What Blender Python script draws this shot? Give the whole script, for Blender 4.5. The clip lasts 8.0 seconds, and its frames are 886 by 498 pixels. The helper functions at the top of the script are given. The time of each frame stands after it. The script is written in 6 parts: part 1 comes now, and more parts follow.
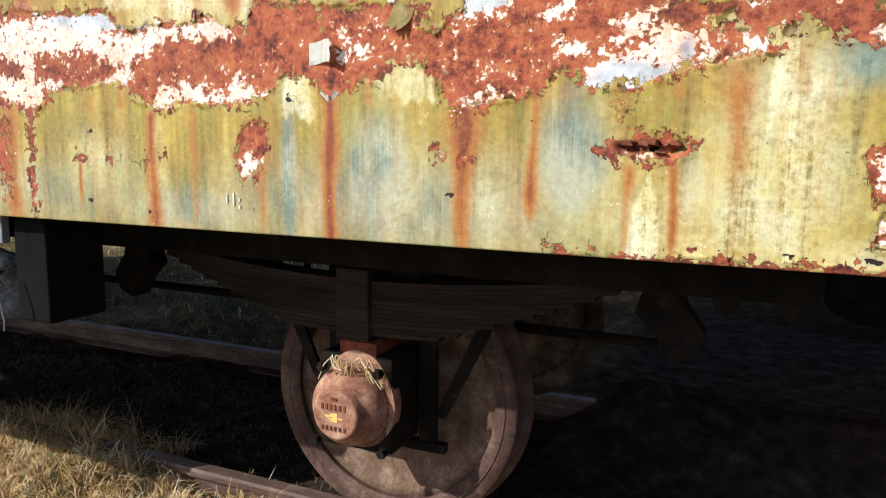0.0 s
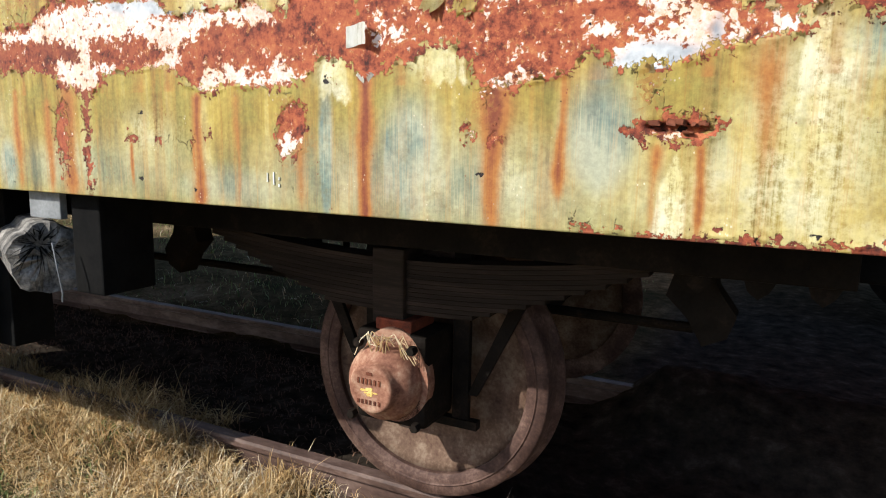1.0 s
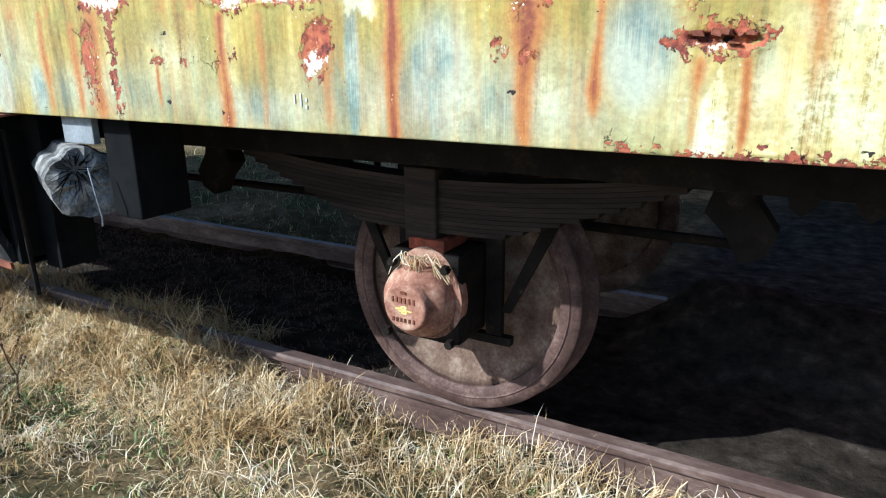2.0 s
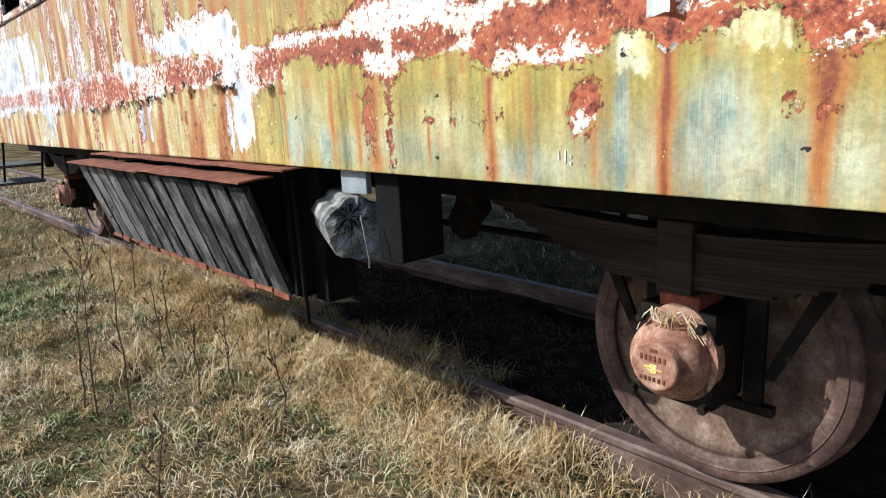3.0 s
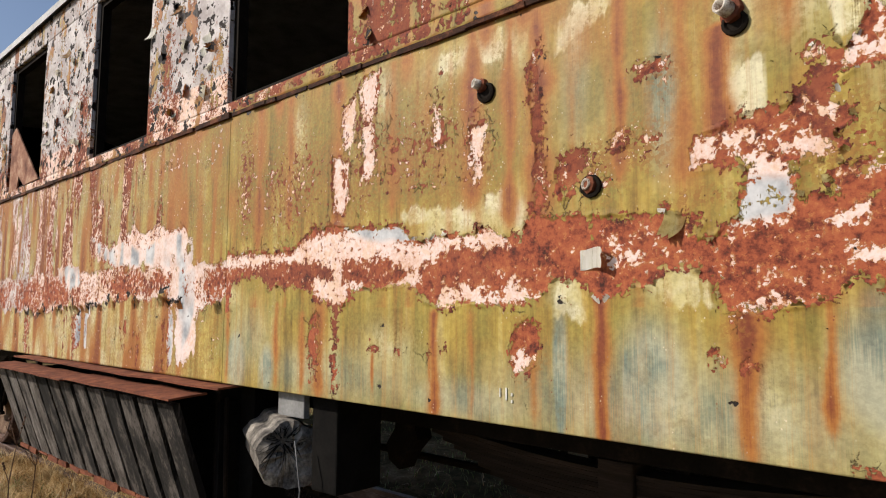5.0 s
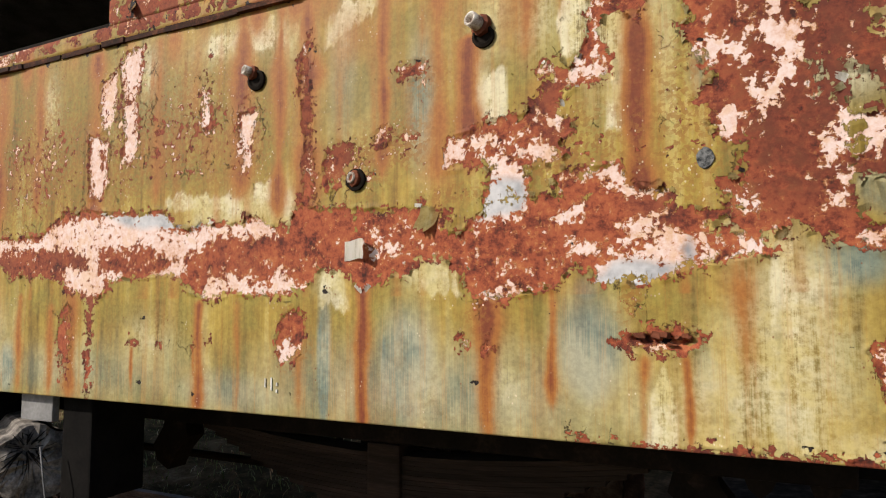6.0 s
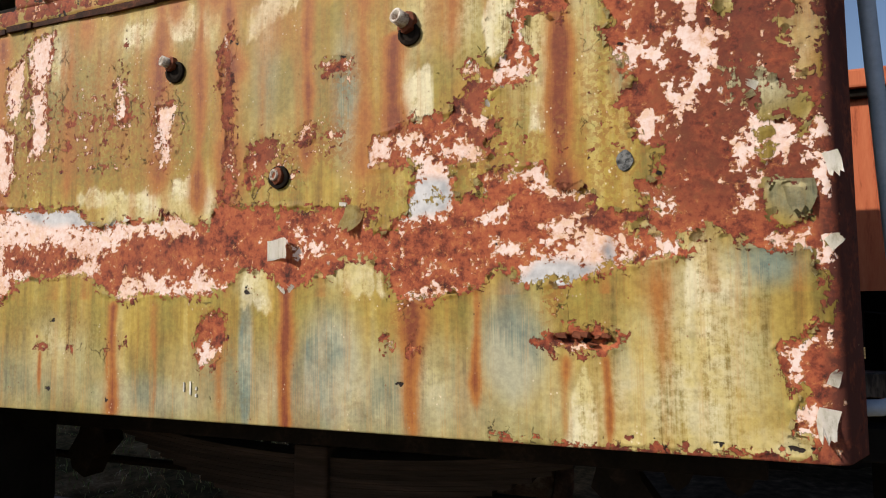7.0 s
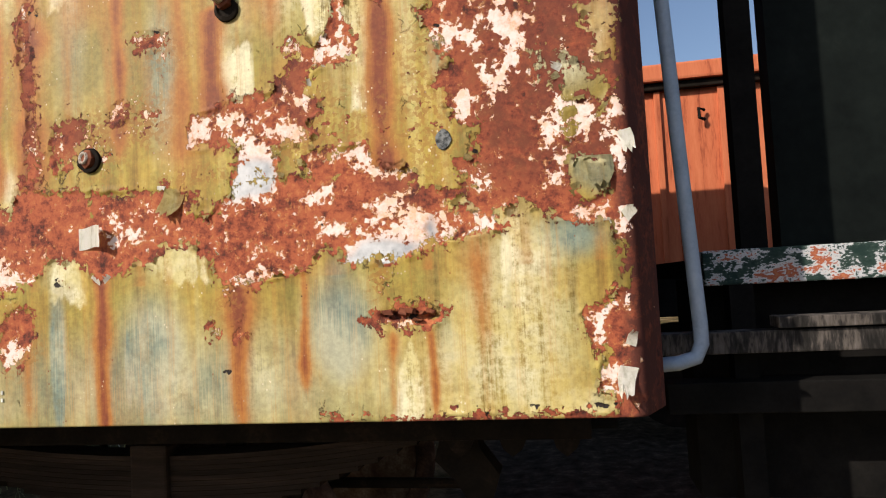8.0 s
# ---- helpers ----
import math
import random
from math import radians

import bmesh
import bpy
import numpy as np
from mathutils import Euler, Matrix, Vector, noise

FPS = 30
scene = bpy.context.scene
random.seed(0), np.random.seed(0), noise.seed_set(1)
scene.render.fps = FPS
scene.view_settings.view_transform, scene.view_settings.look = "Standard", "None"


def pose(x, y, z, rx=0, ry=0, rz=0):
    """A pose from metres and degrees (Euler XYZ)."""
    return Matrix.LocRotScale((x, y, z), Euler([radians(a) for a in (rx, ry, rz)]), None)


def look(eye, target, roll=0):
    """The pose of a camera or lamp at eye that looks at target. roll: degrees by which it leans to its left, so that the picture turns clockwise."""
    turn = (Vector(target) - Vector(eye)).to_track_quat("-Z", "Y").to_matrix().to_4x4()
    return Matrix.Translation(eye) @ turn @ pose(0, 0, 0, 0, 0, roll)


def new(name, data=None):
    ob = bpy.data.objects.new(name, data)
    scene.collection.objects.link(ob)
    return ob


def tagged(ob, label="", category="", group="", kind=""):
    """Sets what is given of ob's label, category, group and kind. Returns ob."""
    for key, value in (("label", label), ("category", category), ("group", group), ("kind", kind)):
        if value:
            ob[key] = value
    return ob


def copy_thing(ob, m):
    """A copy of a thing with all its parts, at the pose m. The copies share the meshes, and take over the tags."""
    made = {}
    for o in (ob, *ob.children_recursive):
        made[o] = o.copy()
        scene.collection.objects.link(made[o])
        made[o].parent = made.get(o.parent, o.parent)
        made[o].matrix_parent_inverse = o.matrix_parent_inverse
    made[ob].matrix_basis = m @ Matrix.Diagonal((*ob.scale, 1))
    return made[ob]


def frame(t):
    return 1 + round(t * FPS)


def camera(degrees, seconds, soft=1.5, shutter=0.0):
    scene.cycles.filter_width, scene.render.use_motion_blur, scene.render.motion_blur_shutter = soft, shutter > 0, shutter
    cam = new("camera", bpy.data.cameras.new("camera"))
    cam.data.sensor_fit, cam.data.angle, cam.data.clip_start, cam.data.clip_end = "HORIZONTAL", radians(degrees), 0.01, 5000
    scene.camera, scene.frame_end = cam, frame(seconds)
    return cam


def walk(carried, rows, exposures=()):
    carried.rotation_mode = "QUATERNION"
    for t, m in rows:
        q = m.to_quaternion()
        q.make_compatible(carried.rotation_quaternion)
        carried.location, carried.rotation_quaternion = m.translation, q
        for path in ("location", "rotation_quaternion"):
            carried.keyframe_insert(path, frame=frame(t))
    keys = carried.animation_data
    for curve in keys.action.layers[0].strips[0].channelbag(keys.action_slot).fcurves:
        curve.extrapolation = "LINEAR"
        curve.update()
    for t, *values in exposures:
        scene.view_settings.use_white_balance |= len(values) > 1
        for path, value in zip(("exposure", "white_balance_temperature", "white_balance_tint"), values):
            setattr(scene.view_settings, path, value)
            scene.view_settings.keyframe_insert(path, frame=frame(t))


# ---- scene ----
cam = camera(67.1, 8.0, soft=1.1)
PATH = [
    (0, (1.085, -1.286, 1.303), (0.307, 0.537, 1.036), 0.8),
    (0.5, (1.092, -1.292, 1.295), (0.163, 0.462, 1.049), 1.3),
    (1, (1.129, -1.31, 1.292), (0.236, 0.452, 0.981), 1.0),
    (1.2, (1.133, -1.301, 1.303), (0.2, 0.44, 0.99), 1.4),
    (2.3, (1.106, -1.289, 1.317), (0.133, 0.345, 0.698), -0.9),
    (2.5, (1.089, -1.309, 1.333), (-0.046, 0.245, 0.788), -2.0),
    (3, (1.032, -1.359, 1.354), (-0.425, -0.061, 0.916), -2.8),
    (3.5, (1.011, -1.37, 1.368), (-0.533, -0.133, 1.077), -1.6),
    (4, (1.012, -1.381, 1.435), (-0.567, -0.155, 1.508), -0.8),
    (4.2, (1.016, -1.385, 1.427), (-0.552, -0.152, 1.569), 0.2),
    (5.3, (1.07, -1.364, 1.407), (-0.126, 0.229, 1.587), 0.4),
    (5.5, (1.096, -1.352, 1.413), (0.025, 0.328, 1.588), 0.7),
    (6, (1.138, -1.356, 1.403), (0.261, 0.435, 1.563), -0.3),
    (6.5, (1.149, -1.322, 1.409), (0.404, 0.529, 1.547), -0.2),
    (7, (1.161, -1.331, 1.414), (0.45, 0.533, 1.559), -0.6),
    (7.5, (1.195, -1.304, 1.387), (0.639, 0.614, 1.507), -1.2),
    (8, (1.257, -1.308, 1.39), (0.904, 0.659, 1.492), -3.1),
]
walk(cam, [(t, look(eye, target, roll)) for t, eye, target, roll in PATH],
     [(0, 0.30, 5700, 9), (1.2, 0.34, 5700, 9), (2.3, 0.84, 4600, 3), (2.6, 0.70, 4800, 4), (3.5, 0.32, 5600, 8), (4.0, -0.02, 5950, 10), (4.3, -0.05, 6100, 11), (5.5, -0.28, 6400, 15), (7.5, -0.28, 6400, 15), (8, 0.03, 6400, 14)])

# ---- world, sun, exposure ----
SUN_WAY = Vector((0.86, 1.0, -0.87)).normalized()
world = bpy.data.worlds.new("sky")
scene.world = world
world.use_nodes = True
wn = world.node_tree.nodes
sky = wn.new("ShaderNodeTexSky")
sky.sky_type = "NISHITA"
sky.sun_disc = False
sky.sun_elevation = radians(33.4)
sky.sun_rotation = radians(220.7)
sky.air_density, sky.dust_density, sky.ozone_density = 1.0, 1.6, 1.5
wn["Background"].inputs["Strength"].default_value = 0.115
world.node_tree.links.new(sky.outputs[0], wn["Background"].inputs["Color"])
sun = new("sun", bpy.data.lights.new("sun", "SUN"))
sun.data.energy, sun.data.angle, sun.data.color = 5.0, radians(0.5), (1.0, 0.91, 0.76)
sun.rotation_mode = "QUATERNION"
sun.rotation_quaternion = SUN_WAY.to_track_quat("-Z", "Y")


# ---- node helpers ----
class Mat:
    """A node material with short calls."""

    def __init__(self, name, rough=0.7, metal=0.0, spec=0.3):
        self.m = bpy.data.materials.new(name)
        self.m.use_nodes = True
        self.t = self.m.node_tree
        self.b = self.t.nodes["Principled BSDF"]
        self.b.inputs["Roughness"].default_value = rough
        self.b.inputs["Metallic"].default_value = metal
        self.b.inputs["Specular IOR Level"].default_value = spec
        self.co = self.t.nodes.new("ShaderNodeTexCoord").outputs["Object"]

    def put(self, socket, v):
        if hasattr(v, "is_output"):
            self.t.links.new(v, socket)
        elif isinstance(v, (tuple, list)) and len(v) == 3 and socket.type == "RGBA":
            socket.default_value = (*v, 1)
        else:
            socket.default_value = v

    def vec(self, sx=1, sy=1, sz=1, src=None):
        n = self.t.nodes.new("ShaderNodeMapping")
        n.inputs["Scale"].default_value = (sx, sy, sz)
        self.put(n.inputs["Vector"], src or self.co)
        return n.outputs[0]

    def noise(self, scale, detail=4, rough=0.6, v=None, distort=0.0):
        n = self.t.nodes.new("ShaderNodeTexNoise")
        n.inputs["Scale"].default_value, n.inputs["Detail"].default_value = scale, detail
        n.inputs["Roughness"].default_value, n.inputs["Distortion"].default_value = rough, distort
        self.put(n.inputs["Vector"], v or self.co)
        return n.outputs[0]

    def voronoi(self, scale, feature="F1", v=None):
        n = self.t.nodes.new("ShaderNodeTexVoronoi")
        n.feature = feature
        n.inputs["Scale"].default_value = scale
        self.put(n.inputs["Vector"], v or self.co)
        return n.outputs["Distance"]

    def cells(self, scale, v=None):
        n = self.t.nodes.new("ShaderNodeTexVoronoi")
        n.inputs["Scale"].default_value = scale
        self.put(n.inputs["Vector"], v or self.co)
        return self.math("SUBTRACT", n.outputs["Color"], 0.5)

    def warp(self, source, amount, v):
        """Coordinates v pushed about by the colours of a noise."""
        n = self.t.nodes.new("ShaderNodeVectorMath")
        n.operation = "MULTIPLY_ADD"
        self.put(n.inputs[0], source.node.outputs["Color"])
        n.inputs[1].default_value = (amount, 0.0, amount)
        self.put(n.inputs[2], v)
        return n.outputs[0]

    def math(self, op, a, b=0.0, c=0.0, clamp=False):
        n = self.t.nodes.new("ShaderNodeMath")
        n.operation, n.use_clamp = op, clamp
        for s, v in zip(n.inputs, (a, b, c)):
            self.put(s, v)
        return n.outputs[0]

    def step(self, v, lo, hi):
        n = self.t.nodes.new("ShaderNodeMapRange")
        n.interpolation_type = "SMOOTHSTEP"
        self.put(n.inputs["Value"], v)
        n.inputs["From Min"].default_value, n.inputs["From Max"].default_value = lo, hi
        return n.outputs[0]

    def ramp(self, v, stops):
        n = self.t.nodes.new("ShaderNodeValToRGB")
        e = n.color_ramp.elements
        while len(e) < len(stops):
            e.new(0.5)
        for el, (p, c) in zip(e, stops):
            el.position, el.color = p, (*c, 1)
        self.put(n.inputs[0], v)
        return n.outputs[0]

    def mix(self, f, a, b, mode="MIX"):
        n = self.t.nodes.new("ShaderNodeMix")
        n.data_type, n.blend_type = "RGBA", mode
        for s, v in ((n.inputs[0], f), (n.inputs[6], a), (n.inputs[7], b)):
            self.put(s, v)
        return n.outputs[2]

    def attr(self, name):
        n = self.t.nodes.new("ShaderNodeAttribute")
        n.attribute_name = name
        return n.outputs["Fac"]

    def rand(self):
        return self.t.nodes.new("ShaderNodeObjectInfo").outputs["Random"]

    def island(self):
        return self.t.nodes.new("ShaderNodeNewGeometry").outputs["Random Per Island"]

    def bump(self, h, strength=0.5, dist=0.002, under=None):
        n = self.t.nodes.new("ShaderNodeBump")
        n.inputs["Strength"].default_value, n.inputs["Distance"].default_value = strength, dist
        self.put(n.inputs["Height"], h)
        if under:
            self.put(n.inputs["Normal"], under)
        return n.outputs[0]

    def done(self, color, rough=None, normal=None):
        self.put(self.b.inputs["Base Color"], color)
        if rough is not None:
            self.put(self.b.inputs["Roughness"], rough)
        if normal is not None:
            self.put(self.b.inputs["Normal"], normal)
        return self.m


def simple(name, stops, scale=8.0, rough=0.8, metal=0.0, bump=0.4, dist=0.003, stretch=(1, 1, 1), spec=0.25, own=0.0):
    """Colour from two scales of noise, with grain in relief; own: how far each piece differs."""
    k = Mat(name, rough, metal, spec)
    v = k.vec(*stretch)
    a, b = k.noise(scale, 5, v=v), k.noise(scale * 9, 4, v=v)
    f = k.math("ADD", k.math("MULTIPLY", a, 0.7), k.math("MULTIPLY", b, 0.3))
    if own:
        f = k.math("ADD", f, k.math("MULTIPLY", k.math("SUBTRACT", k.rand(), 0.5), own))
    return k.done(k.ramp(f, stops), None, k.bump(f, bump, dist))


# ---- materials ----
def make_paint():
    k = Mat("weathered_paint", 0.6, 0, 0.35)
    fine, mid = k.noise(75, 7, 0.72), k.noise(24, 6, 0.68)
    tall = k.noise(3.0, 6, 0.62, k.vec(7.5, 1, 0.45))
    hair = k.noise(4.0, 4, 0.6, k.vec(90, 1, 2.0))
    big = k.noise(3.4, 4, 0.6, k.vec(1.7, 1, 0.9))
    blot = k.noise(7.5, 5, 0.65)
    crumb = k.noise(46, 3, 0.55)
    cc = k.math("SUBTRACT", crumb, 0.5)
    fc, mc = k.math("SUBTRACT", fine, 0.5), k.math("SUBTRACT", mid, 0.5)
    hc, tc = k.math("SUBTRACT", hair, 0.5), k.math("SUBTRACT", tall, 0.5)
    # loose chips, large and small
    flat = k.warp(fine, 0.018, k.warp(mid, 0.03, k.vec(1, 0.01, 1)))
    chip, bit = k.cells(48, flat), k.cells(125, flat)
    # rim of the top coat: jagged, with hair-like tears
    e = k.math("MULTIPLY_ADD", fc, 0.022, k.attr("coat"))
    e = k.math("MULTIPLY_ADD", cc, 0.042, e)
    e = k.math("MULTIPLY_ADD", mc, 0.032, e)
    e = k.math("MULTIPLY_ADD", hc, 0.02, e)
    e = k.math("MULTIPLY_ADD", chip, 0.030, k.math("MULTIPLY_ADD", bit, 0.022, e))
    pit = k.step(k.math("MULTIPLY_ADD", k.attr("speck"), 0.27, k.math("ADD", k.math("MULTIPLY", crumb, 0.75), k.math("MULTIPLY", blot, 0.25))), 0.765, 0.775)
    coat = k.math("SUBTRACT", k.step(e, -0.0012, 0.0012), pit, clamp=True)
    # undercoat
    u = k.math("MULTIPLY_ADD", cc, 0.46, k.attr("primer"))
    u = k.math("MULTIPLY_ADD", mc, 0.36, u)
    u = k.math("MULTIPLY_ADD", fc, 0.24, u)
    u = k.math("MULTIPLY_ADD", chip, 0.16, k.math("MULTIPLY_ADD", bit, 0.20, u))
    under = k.step(u, -0.004, 0.004)
    # bare iron
    r = k.math("ADD", k.math("MULTIPLY", mid, 0.5), k.math("ADD", k.math("MULTIPLY", fine, 0.3), k.math("MULTIPLY", blot, 0.2)))
    rust = k.ramp(r, [(0.40, (0.05, 0.016, 0.012)), (0.46, (0.20, 0.045, 0.023)), (0.51, (0.36, 0.092, 0.040)), (0.565, (0.42, 0.125, 0.05)), (0.63, (0.58, 0.25, 0.09))])
    rust = k.mix(k.math("MULTIPLY", k.step(u, -0.07, 0.0), 0.6), rust, (0.56, 0.235, 0.08))
    # darker rust: dirt, and on the corner strip painted shade
    rust = k.mix(k.math("MULTIPLY", k.attr("dirt_shade"), k.step(mid, 0.36, 0.58)), rust, (0.10, 0.028, 0.018))
    rust = k.mix(k.math("MULTIPLY", k.step(big, 0.5, 0.65), 0.4), rust, (0.115, 0.036, 0.027))
    # pinkish white primer, stained orange near its rim
    prim = k.ramp(k.math("ADD", k.math("MULTIPLY", fine, 0.5), k.math("MULTIPLY", blot, 0.5)), [(0.38, (0.60, 0.33, 0.19)), (0.45, (0.76, 0.54, 0.45)), (0.54, (0.85, 0.70, 0.65))])
    prim = k.mix(k.math("MULTIPLY", k.step(k.math("ADD", k.math("MULTIPLY", crumb, 0.5), k.math("MULTIPLY", big, 0.5)), 0.51, 0.58), 0.6), prim, k.mix(fine, (0.62, 0.31, 0.13), (0.90, 0.73, 0.56)))
    prim = k.mix(k.step(u, 0.035, 0.0), prim, (0.62, 0.29, 0.11))
    prim = k.mix(k.attr("white"), prim, k.mix(k.step(blot, 0.35, 0.65), (0.26, 0.28, 0.31), (0.66, 0.67, 0.68)))
    # olive top coat
    green = k.ramp(k.math("ADD", k.math("MULTIPLY", tall, 0.6), k.math("MULTIPLY", big, 0.4)), [(0.37, (0.12, 0.08, 0.015)), (0.45, (0.28, 0.19, 0.034)), (0.53, (0.43, 0.315, 0.06)), (0.62, (0.57, 0.47, 0.17))])
    green = k.mix(k.math("MULTIPLY", k.step(blot, 0.45, 0.62), 0.55), green, k.mix(tall, (0.13, 0.13, 0.025), (0.40, 0.36, 0.08)))
    tint = k.step(k.math("MULTIPLY", k.attr("blue"), k.math("MULTIPLY_ADD", tc, 0.8, 1.05)), 0.12, 0.85)
    green = k.mix(k.math("MULTIPLY", tint, 0.92), green, k.mix(k.step(k.math("MULTIPLY_ADD", hc, 0.35, big), 0.40, 0.58), (0.15, 0.22, 0.20), (0.40, 0.41, 0.31)))
    chalk = k.math("MULTIPLY", k.attr("pale"), k.step(k.math("ADD", k.math("MULTIPLY", hair, 0.25), k.math("ADD", k.math("MULTIPLY", tall, 0.4), k.math("MULTIPLY", fine, 0.35))), 0.37, 0.52), clamp=True)
    green = k.mix(chalk, green, k.mix(k.step(blot, 0.4, 0.6), (0.58, 0.51, 0.24), (0.72, 0.68, 0.47)))
    grime = k.step(k.math("MULTIPLY_ADD", tc, 0.6, k.noise(9, 6, 0.75)), 0.50, 0.70)
    green = k.mix(k.math("MULTIPLY", grime, 0.40), green, (0.15, 0.10, 0.022))
    warm = k.math("MULTIPLY", k.step(k.math("MULTIPLY_ADD", hc, 0.5, k.noise(3.0, 5, 0.6, k.vec(13, 1, 0.35))), 0.50, 0.70), 0.36)
    green = k.mix(warm, green, (0.42, 0.19, 0.035))
    green = k.mix(k.math("MULTIPLY", k.math("SUBTRACT", 1.0, chalk), k.math("MULTIPLY", k.attr("dirt_shade"), k.step(k.math("MULTIPLY_ADD", tc, 0.8, blot), 0.30, 0.60)), clamp=True), green, (0.19, 0.135, 0.026))
    st = k.math("MULTIPLY", k.attr("streak"), k.math("MULTIPLY_ADD", hc, 0.7, k.math("MULTIPLY_ADD", mc, 0.9, 0.95)), clamp=True)
    green = k.mix(k.step(st, 0.02, 0.5), green, k.mix(k.step(st, 0.35, 0.95), (0.38, 0.15, 0.032), (0.20, 0.048, 0.016)))
    gold = k.step(k.math("MULTIPLY_ADD", k.attr("speck"), 0.16, k.math("ADD", k.math("MULTIPLY", fine, 0.6), k.math("MULTIPLY", bit, 0.35))), 0.36, 0.48)
    green = k.mix(k.math("MULTIPLY", gold, k.attr("speck"), clamp=True), green, (0.27, 0.115, 0.022))
    # hair cracks, pinholes and fine mottling of the coat
    bent = k.t.nodes.new("ShaderNodeVectorMath")
    bent.operation = "MULTIPLY_ADD"
    k.put(bent.inputs[0], k.t.nodes[mid.node.name].outputs["Color"])
    bent.inputs[1].default_value = (0.09, 0.0, 0.09)
    k.put(bent.inputs[2], k.vec(1.5, 0.01, 0.8))
    net = k.voronoi(17, "DISTANCE_TO_EDGE", bent.outputs[0])
    crack = k.math("MULTIPLY", k.step(net, 0.022, 0.004), k.math("MULTIPLY", coat, k.step(k.math("MULTIPLY_ADD", k.attr("coat"), -1.2, k.math("MULTIPLY_ADD", k.attr("speck"), 0.12, blot)), 0.56, 0.62)))
    green = k.mix(k.math("MULTIPLY", crack, 0.8), green, (0.06, 0.03, 0.012))
    dots = k.math("MULTIPLY", k.step(k.voronoi(95, "F1", k.vec(1, 0.01, 0.8)), 0.20, 0.12), k.step(k.math("MULTIPLY_ADD", k.attr("speck"), 0.1, k.noise(13, 4)), 0.55, 0.63))
    green = k.mix(k.math("MULTIPLY", dots, 0.85), green, k.mix(k.step(big, 0.45, 0.55), (0.20, 0.055, 0.02), (0.70, 0.62, 0.45)))
    green = k.mix(0.20, green, k.mix(k.step(fine, 0.35, 0.65), (0.05, 0.04, 0.01), (0.98, 0.95, 0.70)), "SOFT_LIGHT")
    col = k.mix(under, rust, prim)
    col = k.mix(coat, col, green)
    hole = k.step(k.math("MULTIPLY_ADD", k.attr("torn"), 0.16, k.math("ADD", k.math("MULTIPLY", crumb, 0.22), k.math("MULTIPLY", k.noise(15, 4, 0.55), 0.78))), 0.668, 0.680)
    col = k.mix(hole, col, (0.016, 0.009, 0.007))
    lower = k.math("MULTIPLY", under, k.math("SUBTRACT", 0.45, k.math("MULTIPLY", coat, 0.45)))
    h = k.math("SUBTRACT", k.math("ADD", coat, lower), k.math("ADD", k.math("MULTIPLY", crack, 0.5), hole))
    g = k.math("ADD", k.math("MULTIPLY", fine, 0.4), k.math("ADD", k.math("MULTIPLY", hair, 0.12), k.math("MULTIPLY", mid, 0.5)))
    n1 = k.bump(g, 0.6, 0.003)
    n2 = k.bump(h, 1.0, 0.007, n1)
    rough = k.math("MULTIPLY_ADD", coat, -0.22, 0.86)
    return k.done(col, rough, n2)


PAINT = make_paint()
RUST = simple("rusty_iron", [(0.3, (0.06, 0.02, 0.012)), (0.5, (0.16, 0.05, 0.025)), (0.7, (0.30, 0.11, 0.05))], 14, 0.85)
CRUST = simple("black_rust_crust", [(0.36, (0.012, 0.008, 0.006)), (0.5, (0.05, 0.02, 0.012)), (0.62, (0.16, 0.06, 0.03))], 18, 0.9, bump=0.7)
# underframe iron and springs: deep shade is put into these near-black colours
DARK_IRON = simple("shade_darkened_iron", [(0.3, (0.006, 0.005, 0.004)), (0.55, (0.016, 0.012, 0.009)), (0.75, (0.045, 0.028, 0.02))], 12, 0.75, spec=0.06)
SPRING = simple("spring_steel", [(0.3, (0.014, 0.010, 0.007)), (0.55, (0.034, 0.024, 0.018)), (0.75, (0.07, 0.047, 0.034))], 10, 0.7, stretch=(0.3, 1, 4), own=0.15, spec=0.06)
WHEEL = simple("wheel_iron", [(0.34, (0.035, 0.017, 0.012)), (0.5, (0.085, 0.047, 0.035)), (0.66, (0.20, 0.125, 0.095))], 9, 0.75)
WEB = simple("wheel_web_iron", [(0.36, (0.07, 0.035, 0.022)), (0.5, (0.15, 0.092, 0.06)), (0.64, (0.27, 0.195, 0.135))], 9, 0.8)
HUB = simple("axle_box_iron", [(0.36, (0.12, 0.045, 0.027)), (0.5, (0.28, 0.13, 0.08)), (0.63, (0.46, 0.30, 0.20))], 9, 0.8)
YELLOW = simple("worn_yellow_paint", [(0.35, (0.35, 0.18, 0.08)), (0.5, (0.68, 0.46, 0.12)), (0.7, (0.80, 0.62, 0.25))], 40, 0.7)
ORANGE = simple("red_lead", [(0.35, (0.07, 0.02, 0.012)), (0.6, (0.28, 0.065, 0.028))], 20, 0.8)
RAILTOP = simple("rail_steel", [(0.34, (0.045, 0.025, 0.018)), (0.5, (0.10, 0.06, 0.045)), (0.66, (0.20, 0.135, 0.105))], 7, 0.6, stretch=(0.4, 1, 1))
GREYWOOD = simple("grey_weathered_wood", [(0.38, (0.010, 0.009, 0.008)), (0.455, (0.03, 0.027, 0.025)), (0.49, (0.075, 0.064, 0.056)), (0.58, (0.13, 0.115, 0.104)), (0.68, (0.24, 0.22, 0.205))], 5, 0.85, stretch=(3.2, 3.2, 0.7), own=0.14)
LOGWOOD = simple("bleached_log_wood", [(0.36, (0.035, 0.032, 0.03)), (0.5, (0.17, 0.155, 0.135)), (0.64, (0.40, 0.37, 0.33))], 12, 0.9, bump=0.8, dist=0.008)
